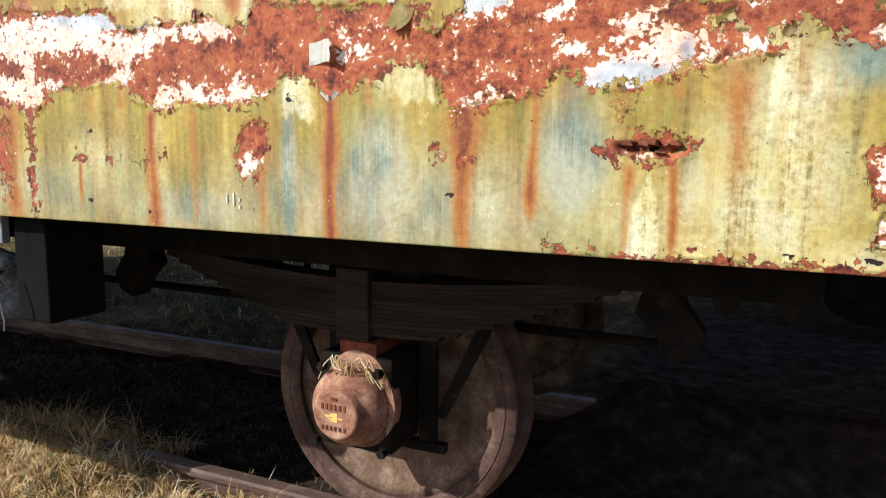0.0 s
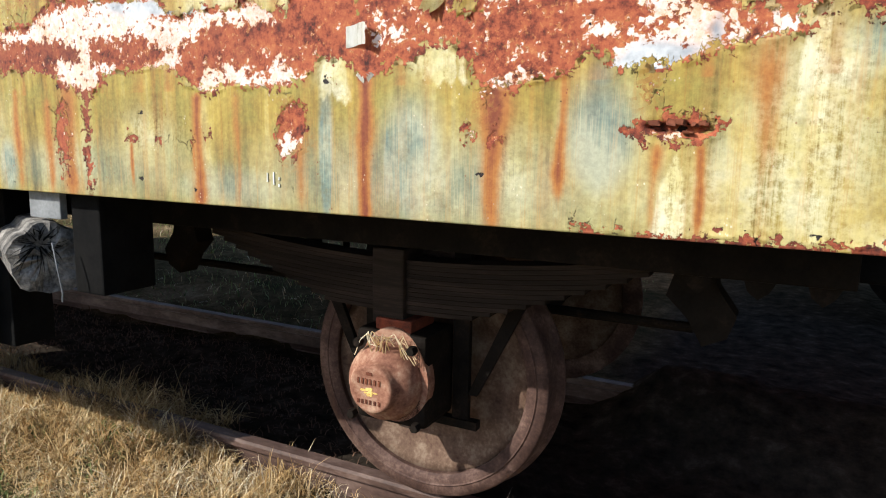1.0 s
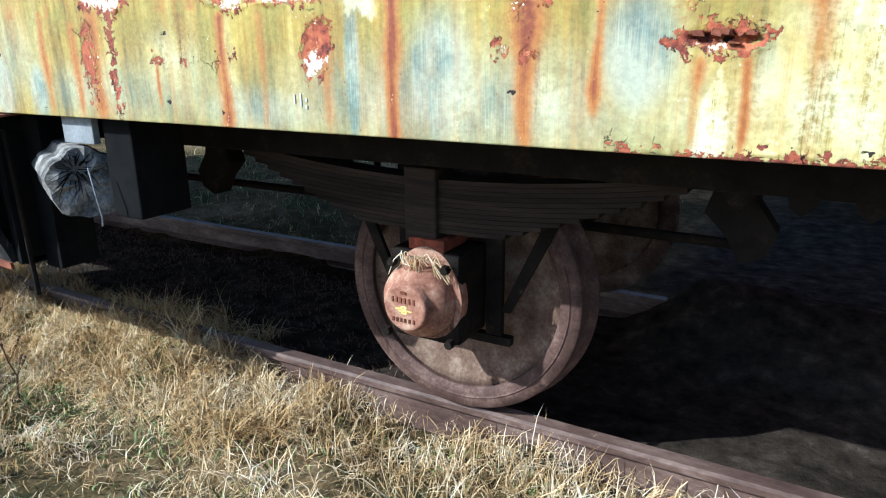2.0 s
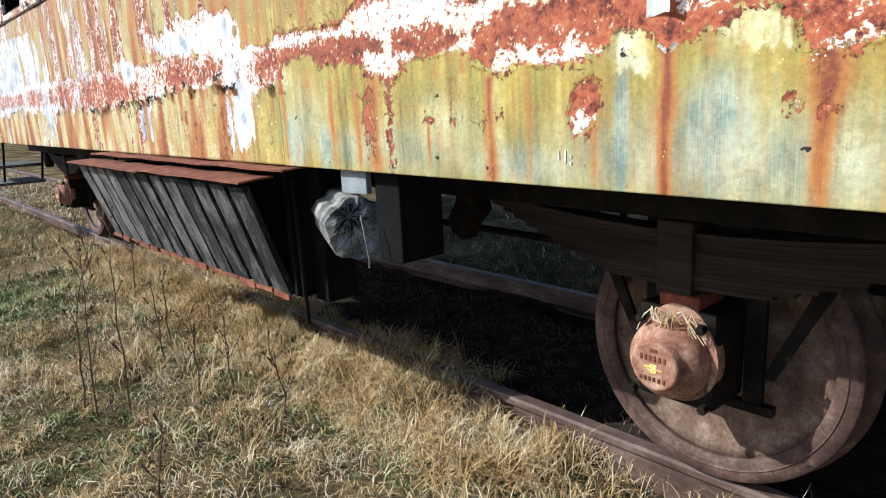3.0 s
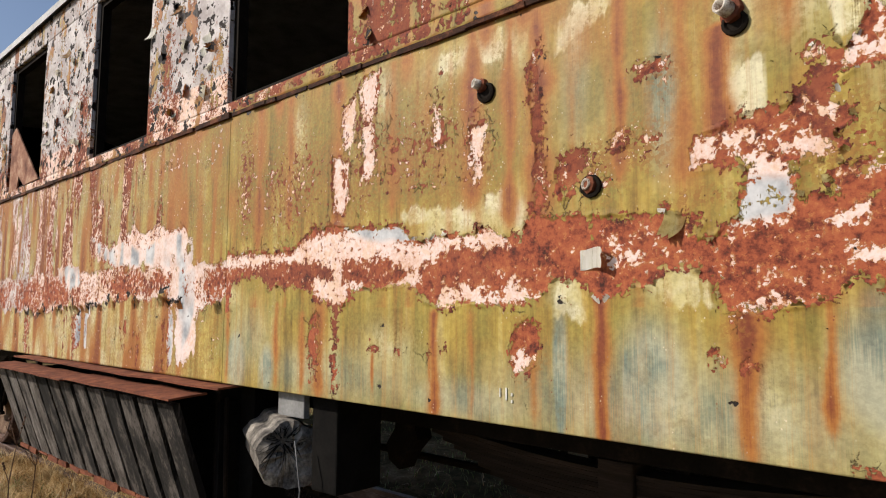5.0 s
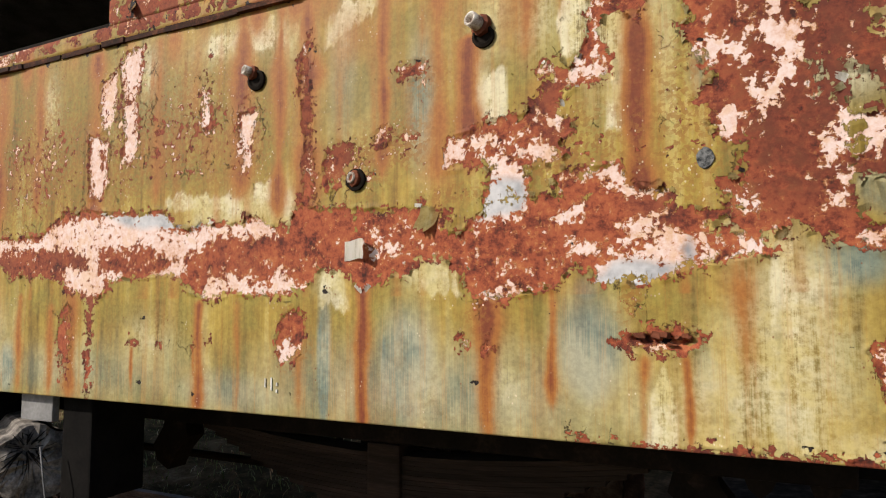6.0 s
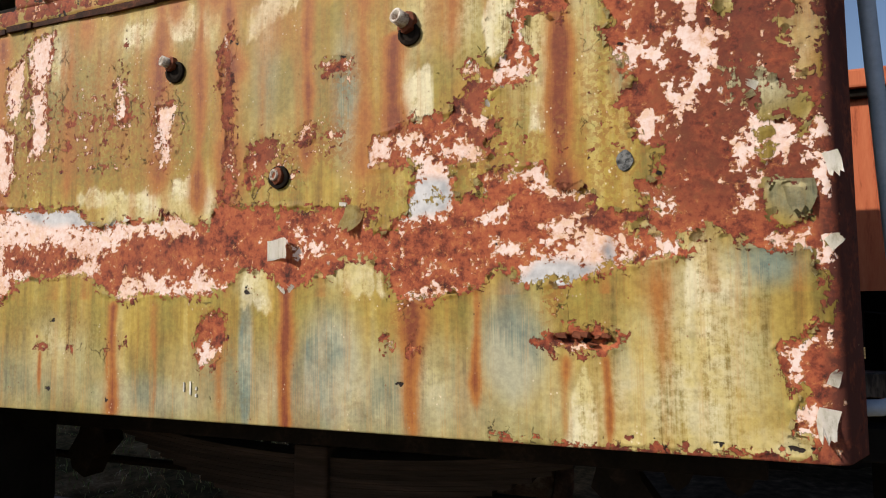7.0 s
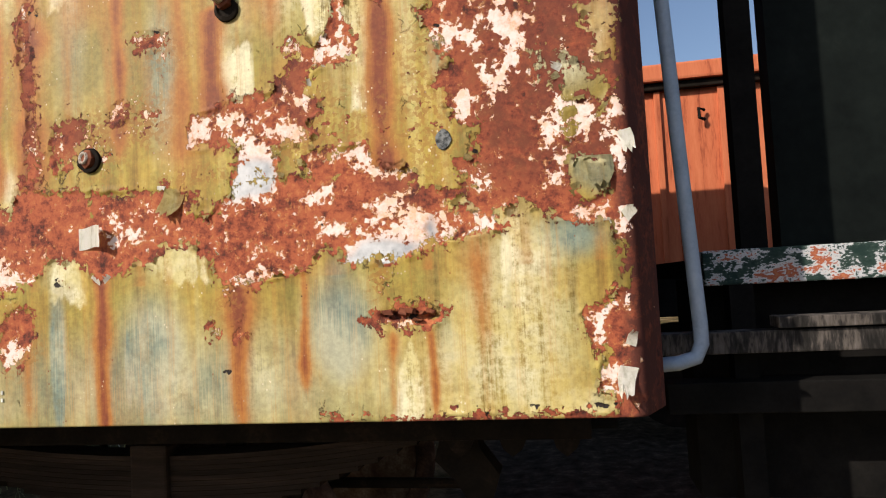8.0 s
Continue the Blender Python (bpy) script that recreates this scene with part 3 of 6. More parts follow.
primed([(0.561, 1.409), (0.581, 1.421), (0.615, 1.429), (0.641, 1.447), (0.666, 1.428), (0.711, 1.431), (0.660, 1.420), (0.601, 1.405)])
primed([(0.719, 1.562), (0.750, 1.592), (0.790, 1.604), (0.795, 1.579), (0.752, 1.563)])
primed([(0.761, 1.508), (0.776, 1.533), (0.845, 1.512), (0.892, 1.542), (0.867, 1.555), (0.916, 1.577), (0.956, 1.582), (0.951, 1.553), (0.903, 1.527), (0.857, 1.500), (0.798, 1.498)])
primed([(0.863, 1.505), (0.926, 1.526), (0.949, 1.544), (0.982, 1.535), (1.037, 1.505), (1.046, 1.481), (0.969, 1.456), (0.913, 1.442), (0.820, 1.441), (0.827, 1.472)])
primed([(1.065, 1.482), (1.076, 1.501), (1.128, 1.512), (1.133, 1.491)])
# undercoat: the torn patch
primed([(0.473, 1.730), (0.480, 1.774), (0.591, 1.793), (0.608, 1.756), (0.577, 1.746), (0.536, 1.745), (0.532, 1.718), (0.480, 1.706)])
primed([(0.590, 1.714), (0.624, 1.717), (0.676, 1.700), (0.685, 1.673), (0.669, 1.646), (0.675, 1.621), (0.662, 1.597), (0.636, 1.578), (0.558, 1.582), (0.575, 1.633), (0.594, 1.672)])
primed([(0.663, 1.708), (0.683, 1.734), (0.722, 1.757), (0.710, 1.808), (0.769, 1.798), (0.778, 1.764), (0.740, 1.743), (0.767, 1.719), (0.752, 1.694), (0.702, 1.693)])
primed([(0.745, 1.630), (0.739, 1.671), (0.754, 1.684), (0.872, 1.684), (0.900, 1.641), (0.968, 1.631), (0.971, 1.612), (0.917, 1.609), (0.859, 1.625), (0.842, 1.649), (0.831, 1.666), (0.783, 1.674), (0.758, 1.667)])
primed([(0.790, 1.910), (0.860, 1.901), (0.864, 1.859), (0.807, 1.857), (0.786, 1.872)])
primed([(0.695, 1.900), (0.724, 1.922), (0.752, 1.918), (0.720, 1.898), (0.713, 1.879)])
# undercoat: the corner
primed([(1.113, 1.758), (1.128, 1.817), (1.150, 1.825), (1.165, 1.856), (1.131, 1.916), (1.132, 1.941), (1.172, 1.912), (1.197, 1.930), (1.213, 1.904), (1.202, 1.871), (1.190, 1.820), (1.159, 1.791), (1.168, 1.763), (1.136, 1.743)])
primed([(1.157, 1.935), (1.136, 2.051), (1.199, 2.106), (1.205, 1.993), (1.188, 1.941)])
primed([(1.040, 1.769), (1.075, 1.779), (1.097, 1.748), (1.085, 1.703), (1.062, 1.711)])
primed([(1.022, 1.891), (1.046, 1.909), (1.070, 1.892), (1.053, 1.869)])
primed([(1.216, 1.699), (1.233, 1.710), (1.252, 1.706), (1.270, 1.675), (1.261, 1.642), (1.230, 1.638), (1.236, 1.673)])
primed([(1.216, 1.570), (1.239, 1.621), (1.274, 1.632), (1.272, 1.566), (1.238, 1.579)])
primed([(1.270, 1.730), (1.320, 1.727), (1.328, 1.698), (1.298, 1.647), (1.271, 1.649), (1.264, 1.694)])
primed([(1.362, 1.731), (1.395, 1.732), (1.390, 1.692), (1.353, 1.694)])
primed([(1.358, 1.667), (1.388, 1.657), (1.379, 1.587), (1.361, 1.588), (1.360, 1.644)])
primed([(1.281, 1.314), (1.310, 1.323), (1.346, 1.335), (1.381, 1.357), (1.373, 1.328), (1.336, 1.323), (1.326, 1.276), (1.301, 1.251), (1.295, 1.295)])
primed([(1.312, 1.219), (1.346, 1.220), (1.349, 1.178), (1.329, 1.167), (1.307, 1.175)])
primed([(1.277, 1.512), (1.345, 1.526), (1.353, 1.504), (1.299, 1.493)])
primed([(1.368, 1.513), (1.398, 1.492), (1.388, 1.461), (1.359, 1.473)])
primed([(1.142, 1.538), (1.171, 1.545), (1.163, 1.525)])
# undercoat: runs of flaking high on the side
primed([(-0.710, 2.082), (-0.630, 2.113), (-0.631, 1.988), (-0.656, 1.933), (-0.690, 1.928)])
primed([(-0.754, 1.935), (-0.658, 1.892), (-0.659, 1.777), (-0.679, 1.721), (-0.738, 1.733)])
primed([(-0.619, 2.128), (-0.587, 2.173), (-0.520, 2.171), (-0.517, 2.089), (-0.536, 2.026), (-0.528, 1.944), (-0.530, 1.879), (-0.559, 1.810), (-0.605, 1.830), (-0.595, 1.951)])
primed([(-0.277, 2.001), (-0.241, 1.989), (-0.247, 1.913), (-0.270, 1.892)])
primed([(-0.135, 1.916), (-0.083, 1.920), (-0.079, 1.880), (-0.101, 1.823), (-0.084, 1.792), (-0.101, 1.742), (-0.124, 1.781), (-0.134, 1.856)])
primed([(0.291, 1.810), (0.317, 1.824), (0.322, 1.790), (0.294, 1.788)])
primed([(-0.005, 1.288), (0.026, 1.308), (0.065, 1.290), (0.040, 1.258), (0.006, 1.247)])
primed([(0.519, 1.310), (0.527, 1.328), (0.534, 1.318), (0.531, 1.301)])
primed([(0.575, 1.320), (0.585, 1.324), (0.587, 1.305), (0.578, 1.302)])
primed([(0.876, 1.312), (0.954, 1.313), (0.948, 1.300), (0.893, 1.301)])
# undercoat: the far half
primed([(-2.912, 1.809), (-2.641, 1.724), (-2.476, 1.755), (-2.278, 1.694), (-2.109, 1.728), (-1.856, 1.756), (-1.740, 1.720), (-1.686, 1.650), (-1.700, 1.479), (-1.613, 1.206), (-1.777, 1.172), (-1.924, 1.163), (-1.970, 1.457), (-1.919, 1.563), (-2.179, 1.616), (-2.558, 1.634), (-2.773, 1.693)])
primed([(-3.441, 1.676), (-3.091, 1.649), (-3.031, 1.537), (-3.327, 1.508)])
primed([(-8.681, 2.109), (-5.431, 2.050), (-4.739, 1.670), (-4.921, 1.574), (-8.444, 1.600)])
primed([(-8.879, 1.462), (-5.015, 1.467), (-5.011, 1.137), (-8.637, 1.068)])
# places scraped to a chalky cream
scraped([(-0.272, 2.098), (-0.268, 2.156), (-0.170, 2.148), (-0.155, 2.106), (-0.226, 2.086)])
scraped([(-0.106, 2.092), (-0.104, 2.168), (-0.021, 2.166), (-0.014, 2.093), (-0.065, 2.077)])
scraped([(0.047, 2.128), (0.086, 2.124), (0.087, 2.056), (0.070, 2.039)])
scraped([(0.143, 2.043), (0.154, 2.125), (0.195, 2.168), (0.300, 2.142), (0.244, 2.095), (0.196, 2.061)])
scraped([(-0.092, 1.651), (-0.079, 1.718), (-0.025, 1.722), (-0.016, 1.639)])
scraped([(-0.400, 1.695), (-0.354, 1.718), (-0.283, 1.703), (-0.111, 1.684), (-0.110, 1.651), (-0.281, 1.652), (-0.383, 1.671)])
scraped([(0.554, 1.809), (0.560, 1.888), (0.626, 1.918), (0.628, 1.809)])
scraped([(0.744, 2.001), (0.771, 2.071), (0.814, 2.063), (0.802, 1.918), (0.758, 1.925)])
scraped([(0.848, 1.960), (0.855, 2.001), (0.893, 1.989), (0.898, 1.893), (0.884, 1.877), (0.874, 1.752), (0.844, 1.751), (0.852, 1.851)])
scraped([(0.908, 1.121), (0.916, 1.214), (0.947, 1.270), (0.965, 1.222), (0.970, 1.120)])
scraped([(1.142, 1.491), (1.153, 1.527), (1.176, 1.540), (1.182, 1.489), (1.188, 1.292), (1.136, 1.312)])
scraped([(0.138, 1.401), (0.134, 1.480), (0.202, 1.468), (0.219, 1.388)])
scraped([(0.400, 1.425), (0.418, 1.494), (0.493, 1.487), (0.507, 1.424)])
# undercoat bleached to a bluish white
bleached([(-0.677, 1.674), (-0.403, 1.661), (-0.382, 1.636), (-0.261, 1.632), (-0.280, 1.606), (-0.360, 1.613), (-0.573, 1.633)])
bleached([(0.575, 1.633), (0.597, 1.679), (0.669, 1.674), (0.682, 1.629), (0.662, 1.594), (0.558, 1.579)])
bleached([(0.856, 1.477), (1.015, 1.482), (0.968, 1.452), (0.913, 1.439), (0.814, 1.440)])
bleached([(0.981, 1.507), (1.003, 1.528), (1.018, 1.484), (0.991, 1.473)])
bleached([(0.247, 1.722), (0.263, 1.734), (0.266, 1.707), (0.255, 1.701)])
bleached([(-2.912, 1.809), (-2.641, 1.724), (-2.476, 1.755), (-2.278, 1.694), (-2.109, 1.728), (-1.856, 1.756), (-1.740, 1.720), (-1.686, 1.650), (-1.771, 1.578), (-2.044, 1.612), (-2.558, 1.637), (-2.773, 1.687)])
bleached([(-1.949, 1.578), (-1.687, 1.592), (-1.690, 1.403), (-1.805, 1.170), (-1.912, 1.163)])
bleached([(-3.441, 1.676), (-3.091, 1.649), (-3.031, 1.537), (-3.327, 1.508)])
bleached([(-8.593, 2.103), (-5.431, 2.039), (-5.017, 1.681), (-5.114, 1.588), (-8.444, 1.600)])
bleached([(-5.637, 1.087), (-5.212, 1.445), (-4.920, 1.443), (-5.147, 1.107)])
bleached([(-3.218, 1.400), (-2.820, 1.433), (-2.868, 1.203), (-3.113, 1.193)])
# x, top, foot, half width, strength of the rust runs
RUNS = [(-0.53, 1.29, 1.18, 0.008, 0.9), (-0.29, 1.3, 1.2, 0.006, 0.7), (-1.06, 1.45, 1.12, 0.02, 0.7), (-0.9, 1.42, 1.12, 0.02, 0.6), (-0.8, 1.45, 1.12, 0.03, 0.8), (-0.270, 1.42, 1.10, 0.017, 1.2), (-0.13, 1.42, 1.12, 0.012, 0.5), (0.07, 1.34, 1.12, 0.03, 0.45), (0.258, 1.46, 1.10, 0.017, 1.5), (0.578, 1.42, 1.10, 0.022, 1.2), (0.725, 1.45, 1.2, 0.010, 1.0),
        (0.316, 2.25, 1.72, 0.018, 1.2), (0.09, 2.25, 1.60, 0.03, 1.1), (0.54, 2.02, 1.70, 0.022, 1.4), (0.911, 2.3, 1.60, 0.022, 1.7), (-0.13, 2.2, 1.70, 0.035, 1.2), (0.99, 1.31, 1.12, 0.009, 0.9), (0.91, 1.31, 1.14, 0.012, 0.6), (0.68, 2.2, 1.92, 0.02, 0.6), (-0.3, 2.2, 1.9, 0.03, 0.4),
        (0.0, 2.2, 1.62, 0.02, 0.9), (-1.4, 1.43, 1.12, 0.02, 0.7), (1.09, 1.5, 1.25, 0.03, 0.45), (0.466, 2.25, 1.66, 0.03, 0.7), (-0.45, 2.2, 1.7, 0.03, 0.6), (-0.72, 2.2, 1.65, 0.03, 0.9), (-1.0, 2.2, 1.7, 0.025, 0.9), (-1.2, 2.2, 1.62, 0.03, 0.9)]


def near_coat(x, z):
    """How far inside the top coat on the near half, in metres."""
    fine = 0.021 * fbm(x, z, 13, 1, 5) + 0.010 * fbm(x * 1.6, z, 34, 6, 4)
    near = np.full(np.shape(x), 0.12)
    for pts in BARE_AT:
        near = np.minimum(near, outside(x, z, pts) + fine)
    for e in LOST:
        near = np.minimum(near, ell(x, z, *e) + fine)
    for pts in KEPT_AT:
        near = np.maximum(near, -outside(x, z, pts) + fine)
    return near


def fields(x, z):
    """coat, primer, white, streak, blue and pale over the carriage side."""
    far, away = np.clip((-1.42 - x) / 0.05, 0, 1), np.clip((-1.43 - x) / 1.3, 0, 1)
    wob = fbm(x, z, 13, 1, 5) * 0.06
    lo, up = curve(x, BAND_LO), curve(x, BAND_UP)
    # hanging teeth on the lower rim
    lo = lo + (vnoise(x, 0 * x, 22, 3) - 0.5) * 0.03 + far * (vnoise(x, 0 * x, 9, 5) - 0.5) * 0.09
    coat = np.maximum(lo - z, z - up) + wob
    coat = np.where(x > -1.43, near_coat(x, z), coat)
    # the upper zone by the windows and the far half have lost most of their coat
    patchy = fbm(x * 2.2, z, 5, 9) + 0.5 * fbm(x * 3, z * 0.5, 12, 4)
    coat = np.where(z > 2.21, np.minimum(coat, patchy * 0.16 - 0.012), coat)
    worn = fbm(x * 3.0, z * 0.6, 3.2, 12) + 0.35 * fbm(x * 6, z * 0.8, 7, 15)
    fade = np.clip((-1.6 - x) / 1.6, 0, 1) * (z > lo)
    coat = np.where(fade > 0, np.minimum(coat, worn * 0.26 + 0.065 - 0.055 * fade), coat)
    low_far = np.clip((-1.5 - x) / 1.5, 0, 1) * (z < lo)
    coat = np.where(low_far > 0, np.minimum(coat, worn * 0.22 + 0.085 - 0.03 * low_far), coat)
    coat = np.minimum(coat, z - 1.128 + 0.02 * fbm(x, z * 0, 7, 2) + 0.1 * (x < 0.75))
    coat = np.minimum(coat, 1.385 - x + wob + 0.02 * fbm(x, z, 9, 88))
    # undercoat
    n = fbm(x, z, 9, 21)
    rim = np.exp(-(((z - up + 0.025) / 0.03) ** 2)) * 0.05
    foot = np.exp(-(((z - lo - 0.012) / 0.026) ** 2)) * 0.05
    primer = -0.07 + 1.15 * rim + 1.1 * foot + n * 0.26
    # on the near half the undercoat keeps to its patches, with crumbs round them
    d = np.full(np.shape(x), 0.12)
    for pts in PRIMED_AT:
        d = np.minimum(d, outside(x, z, pts))
    patch = np.clip(-6.5 * d, -0.115, 0.13) + n * (0.10 + 0.10 * np.clip((x - 0.6) / 0.3, 0, 1))
    patch = patch + np.where(z > 1.70, 0.45, 0.0) * fbm(x * 2.4, z * 0.8, 26, 27)
    primer = np.where(x > -1.43, patch, np.maximum(primer, patch - 0.05 + 0.5 * fbm(x * 2.5, z * 0.5, 6, 29)))
    primer = primer - 0.3 * np.clip((x - 1.375) / 0.03, 0, 1)
    band = np.clip((z - lo) / 0.03, 0, 1) * np.clip((up - z) / 0.03, 0, 1)
    bleach = np.clip((-3.4 - x) / 2.0, 0, 1)
    primer = primer + far * (0.10 + 0.3 * worn + 0.10 * bleach - band * (0.07 + 0.09 * bleach)) + (z > 2.21) * (0.0 + 0.19 * np.clip((z - 2.35) / 0.45, 0, 1.2) + 0.42 * fbm(x * 2.0, z, 2.2, 33))
    white = 0 * x
    white = white + 0.75 * (z > 2.4) + far * (z < 2.21) * 0.8 * np.clip(0.05 + 2.2 * fbm(x * 1.5, z, 2.3, 41) + 0.7 * bleach, 0, 1) 
    primer = primer + 0.06 * (puff(x, z, -2.15, 1.72, 0.4, 0.07) + puff(x, z, -1.72, 1.6, 0.07, 0.16) + puff(x, z, -1.75, 1.3, 0.12, 0.16))
    coat = coat - 0.2 * (puff(x, z, -2.15, 1.72, 0.4, 0.06) + puff(x, z, -1.75, 1.3, 0.10, 0.14))
    for pts in BLEACHED_AT:
        w = np.clip(0.5 - (outside(x, z, pts) + 0.03 * fbm(x, z, 14, 24)) / 0.02, 0, 1) * (1 - far * np.clip(3.2 * vnoise(x * 2.5, z * 0.5, 9, 26) - 1.1, 0, 0.85))
        white = np.maximum(white, w)
        coat = coat - far * 0.12 * w
        primer = np.maximum(primer, (0.15 - 0.09 * far) * w - 0.2 * (1 - w))
    # runs
    streak = 0 * x
    for cx, z1, z0, w, s in RUNS:
        d = np.abs(x - cx - 0.003 * np.sin(z * 21 + cx * 40)) / (1.1 * w * (0.55 + 0.9 * vnoise(x * 0, z, 9, int(cx * 50) % 90)))
        streak = np.maximum(streak, 0.8 * s * np.exp(-(d**1.3)) * (0.55 + 0.75 * vnoise(x * 0, z, 14, int(cx * 70) % 80)) * np.clip((z1 - z) / 0.02, 0, 1) * np.clip((z - z0) / 0.08 + 0.5, 0, 1))
    thin = np.clip(vnoise(x, z * 0.15, 30, 51) * 1.9 - 1.05, 0, 1) * (0.45 + 0.3 * far) * np.where(z < 1.42, 0.45, 1.0)
    streak = np.maximum(streak, thin)
    streak = np.maximum(streak, np.clip(2.4 * away, 0, 1) * np.clip(vnoise(x, z * 0.1, 14, 61) * 2.0 - 0.75, 0, 1))
    streak = np.maximum(streak, (z > 2.05) * 0.7 * np.clip(vnoise(x, z * 0.2, 16, 71) * 2 - 0.8, 0, 1) * np.clip((z - 2.05) / 0.12, 0, 1))
    blue = 0 * x
    for cx, cz, rx, rz, s in [(0.148, 1.26, 0.022, 0.16, 1.3), (0.320, 1.24, 0.012, 0.10, 1.2), (0.38, 1.25, 0.10, 0.16, 0.95), (0.80, 1.30, 0.09, 0.14, 0.9), (0.40, 1.2, 0.72, 0.16, 0.6), (-0.65, 1.2, 0.7, 0.15, 0.5), (-1.33, 1.22, 0.08, 0.13, 1), (-1.12, 1.2, 0.06, 0.11, 0.9), (-0.15, 1.17, 0.4, 0.09, 0.6), (-0.9, 1.2, 0.25, 0.12, 0.55), (0.25, 1.9, 0.25, 0.2, 0.35), (-1.25, 1.3, 0.25, 0.2, 0.5), (0.42, 1.88, 0.05, 0.2, 0.8), (0.2, 1.95, 0.06, 0.2, 0.6),
                              (-0.45, 2.0, 0.3, 0.2, 0.3), (1.02, 1.27, 0.03, 0.1, 0.5), (1.27, 1.47, 0.08, 0.05, 0.8), (1.29, 1.80, 0.06, 0.06, 0.75), (1.33, 1.60, 0.05, 0.05, 1.0), (1.36, 1.95, 0.05, 0.12, 0.7), (1.23, 1.8, 0.03, 0.06, 0.8), (1.03, 1.85, 0.03, 0.08, 0.5), (0.8, 1.42, 0.04, 0.05, 0.6)]:
        blue = np.maximum(blue, s * puff(x, z, cx, cz, rx, rz))
    pale = 0 * x
    for cx, cz, rx, rz, s in [(1.16, 1.28, 0.10, 0.22, 0.85), (1.08, 1.2, 0.13, 0.1, 0.7), (1.20, 1.42, 0.05, 0.08, 0.9), (0.17, 1.46, 0.04, 0.04, 0.9), (0.43, 1.47, 0.05, 0.035, 0.9), (-0.10, 1.65, 0.11, 0.04, 1.2), (-0.25, 1.65, 0.06, 0.035, 1.1), (0.03, 1.66, 0.03, 0.05, 1.1), (0.56, 1.90, 0.03, 0.07, 1.3), (0.62, 1.25, 0.05, 0.07, 0.5), (-0.47, 1.31, 0.10, 0.06, 0.6),
                              (0.83, 1.95, 0.03, 0.12, 0.9), (0.70, 2.03, 0.05, 0.08, 0.6), (-0.15, 2.12, 0.16, 0.05, 1.1), (-0.5, 2.1, 0.05, 0.08, 1.0), (-0.95, 2.05, 0.05, 0.1, 0.8), (0.02, 2.1, 0.05, 0.07, 1.0), (0.20, 2.08, 0.03, 0.09, 0.8), (0.60, 2.06, 0.05, 0.09, 1.0), (0.93, 2.08, 0.05, 0.12, 0.7), (0.97, 1.93, 0.02, 0.12, 0.4), (-1.38, 1.47, 0.06, 0.04, 0.9), (1.25, 1.15, 0.1, 0.03, 0.7), (0.42, 1.2, 0.06, 0.05, 0.3)]:
        pale = np.maximum(pale, s * puff(x, z, cx, cz, rx, rz))
    for pts in SCRAPED_AT:
        pale = np.maximum(pale, 1.25 * np.clip(0.5 - (outside(x, z, pts) + 0.045 * fbm(x * 5, z * 0.5, 13, 23)) / 0.012, 0, 1))
    for cx, cz, rx, rz in LEFT:
        pale = np.maximum(pale, 0.7 * puff(x, z, cx, cz, rx, rz))
    pale = np.maximum(pale, (0.45 + 0.3 * (z < lo)) * away)
    speck = 0 * x
    for cx, cz, rx, rz, q in [(-0.35, 1.88, 0.40, 0.20, 0.85), (-1.0, 1.85, 0.35, 0.25, 0.9), (-1.3, 1.9, 0.1, 0.3, 1.0), (-0.12, 1.85, 0.10, 0.16, 1.0), (-0.58, 1.9, 0.12, 0.25, 0.9), (0.10, 1.72, 0.04, 0.12, 1.0), (0.36, 1.78, 0.10, 0.08, 0.9), (0.26, 1.74, 0.08, 0.09, 0.9), (0.42, 1.93, 0.1, 0.06, 0.7), (0.05, 1.31, 0.06, 0.08, 0.9), (-0.82, 1.3, 0.05, 0.14, 0.9), (0.56, 1.38, 0.03, 0.06, 0.8), (0.89, 1.40, 0.03, 0.06, 0.8), (0.92, 1.72, 0.05, 0.1, 0.7), (0.8, 1.78, 0.12, 0.06, 0.6), (0.945, 1.33, 0.06, 0.028, 1.0), (0.045, 1.33, 0.05, 0.07, 1.3), (1.0, 1.75, 0.1, 0.25, 0.7), (0.75, 1.72, 0.2, 0.1, 0.8), (0.5, 1.65, 0.1, 0.03, 0.8)]:
        speck = np.maximum(speck, q * puff(x, z, cx, cz, rx, rz))
    speck = np.maximum(speck, 0.5 * far) + 0.1 * (z > 2.05)
    dirt_shade = 0.5 * np.clip((z - 1.68) / 0.08, 0, 1) * np.clip((0.8 - x) / 0.5, 0, 1) + 0.4 * puff(x, z, -0.5, 1.35, 0.3, 0.08) + 0.8 * np.clip((x - 1.02) / 0.12, 0, 1) * np.clip((z - 1.52) / 0.1, 0, 1) + 0.35 * puff(x, z, -0.9, 1.53, 0.6, 0.06)
    torn = (z > 2.21) * (0.75 + 0.6 * fbm(x * 2, z * 1.5, 5, 77)) * np.clip(0.45 + (-0.6 - x) * 0.5, 0.2, 1) + far * 0.75 * np.exp(-(((z - lo) / 0.05) ** 2)) + 0.9 * puff(x, z, 0.96, 1.325, 0.04, 0.012) + 0.35 * puff(x, z, 0.10, 2.0, 0.02, 0.25)
    torn = np.maximum(torn, 0.8 * np.exp(-(((z - 2.203) / 0.02) ** 2)) + 0.55 * (z < 1.15) * (x > 1.0))
    # past x 1.35 the corner turns from the sun: its shade is painted here
    dirt_shade = np.maximum(dirt_shade, 0.45 * (z > 2.21) + 1.4 * np.clip((x - 1.35) / 0.03, 0, 1))
    return {"torn": torn, "speck": speck, "dirt_shade": dirt_shade, "coat": coat, "primer": primer, "white": np.clip(white, 0, 1), "streak": streak, "blue": blue, "pale": pale}


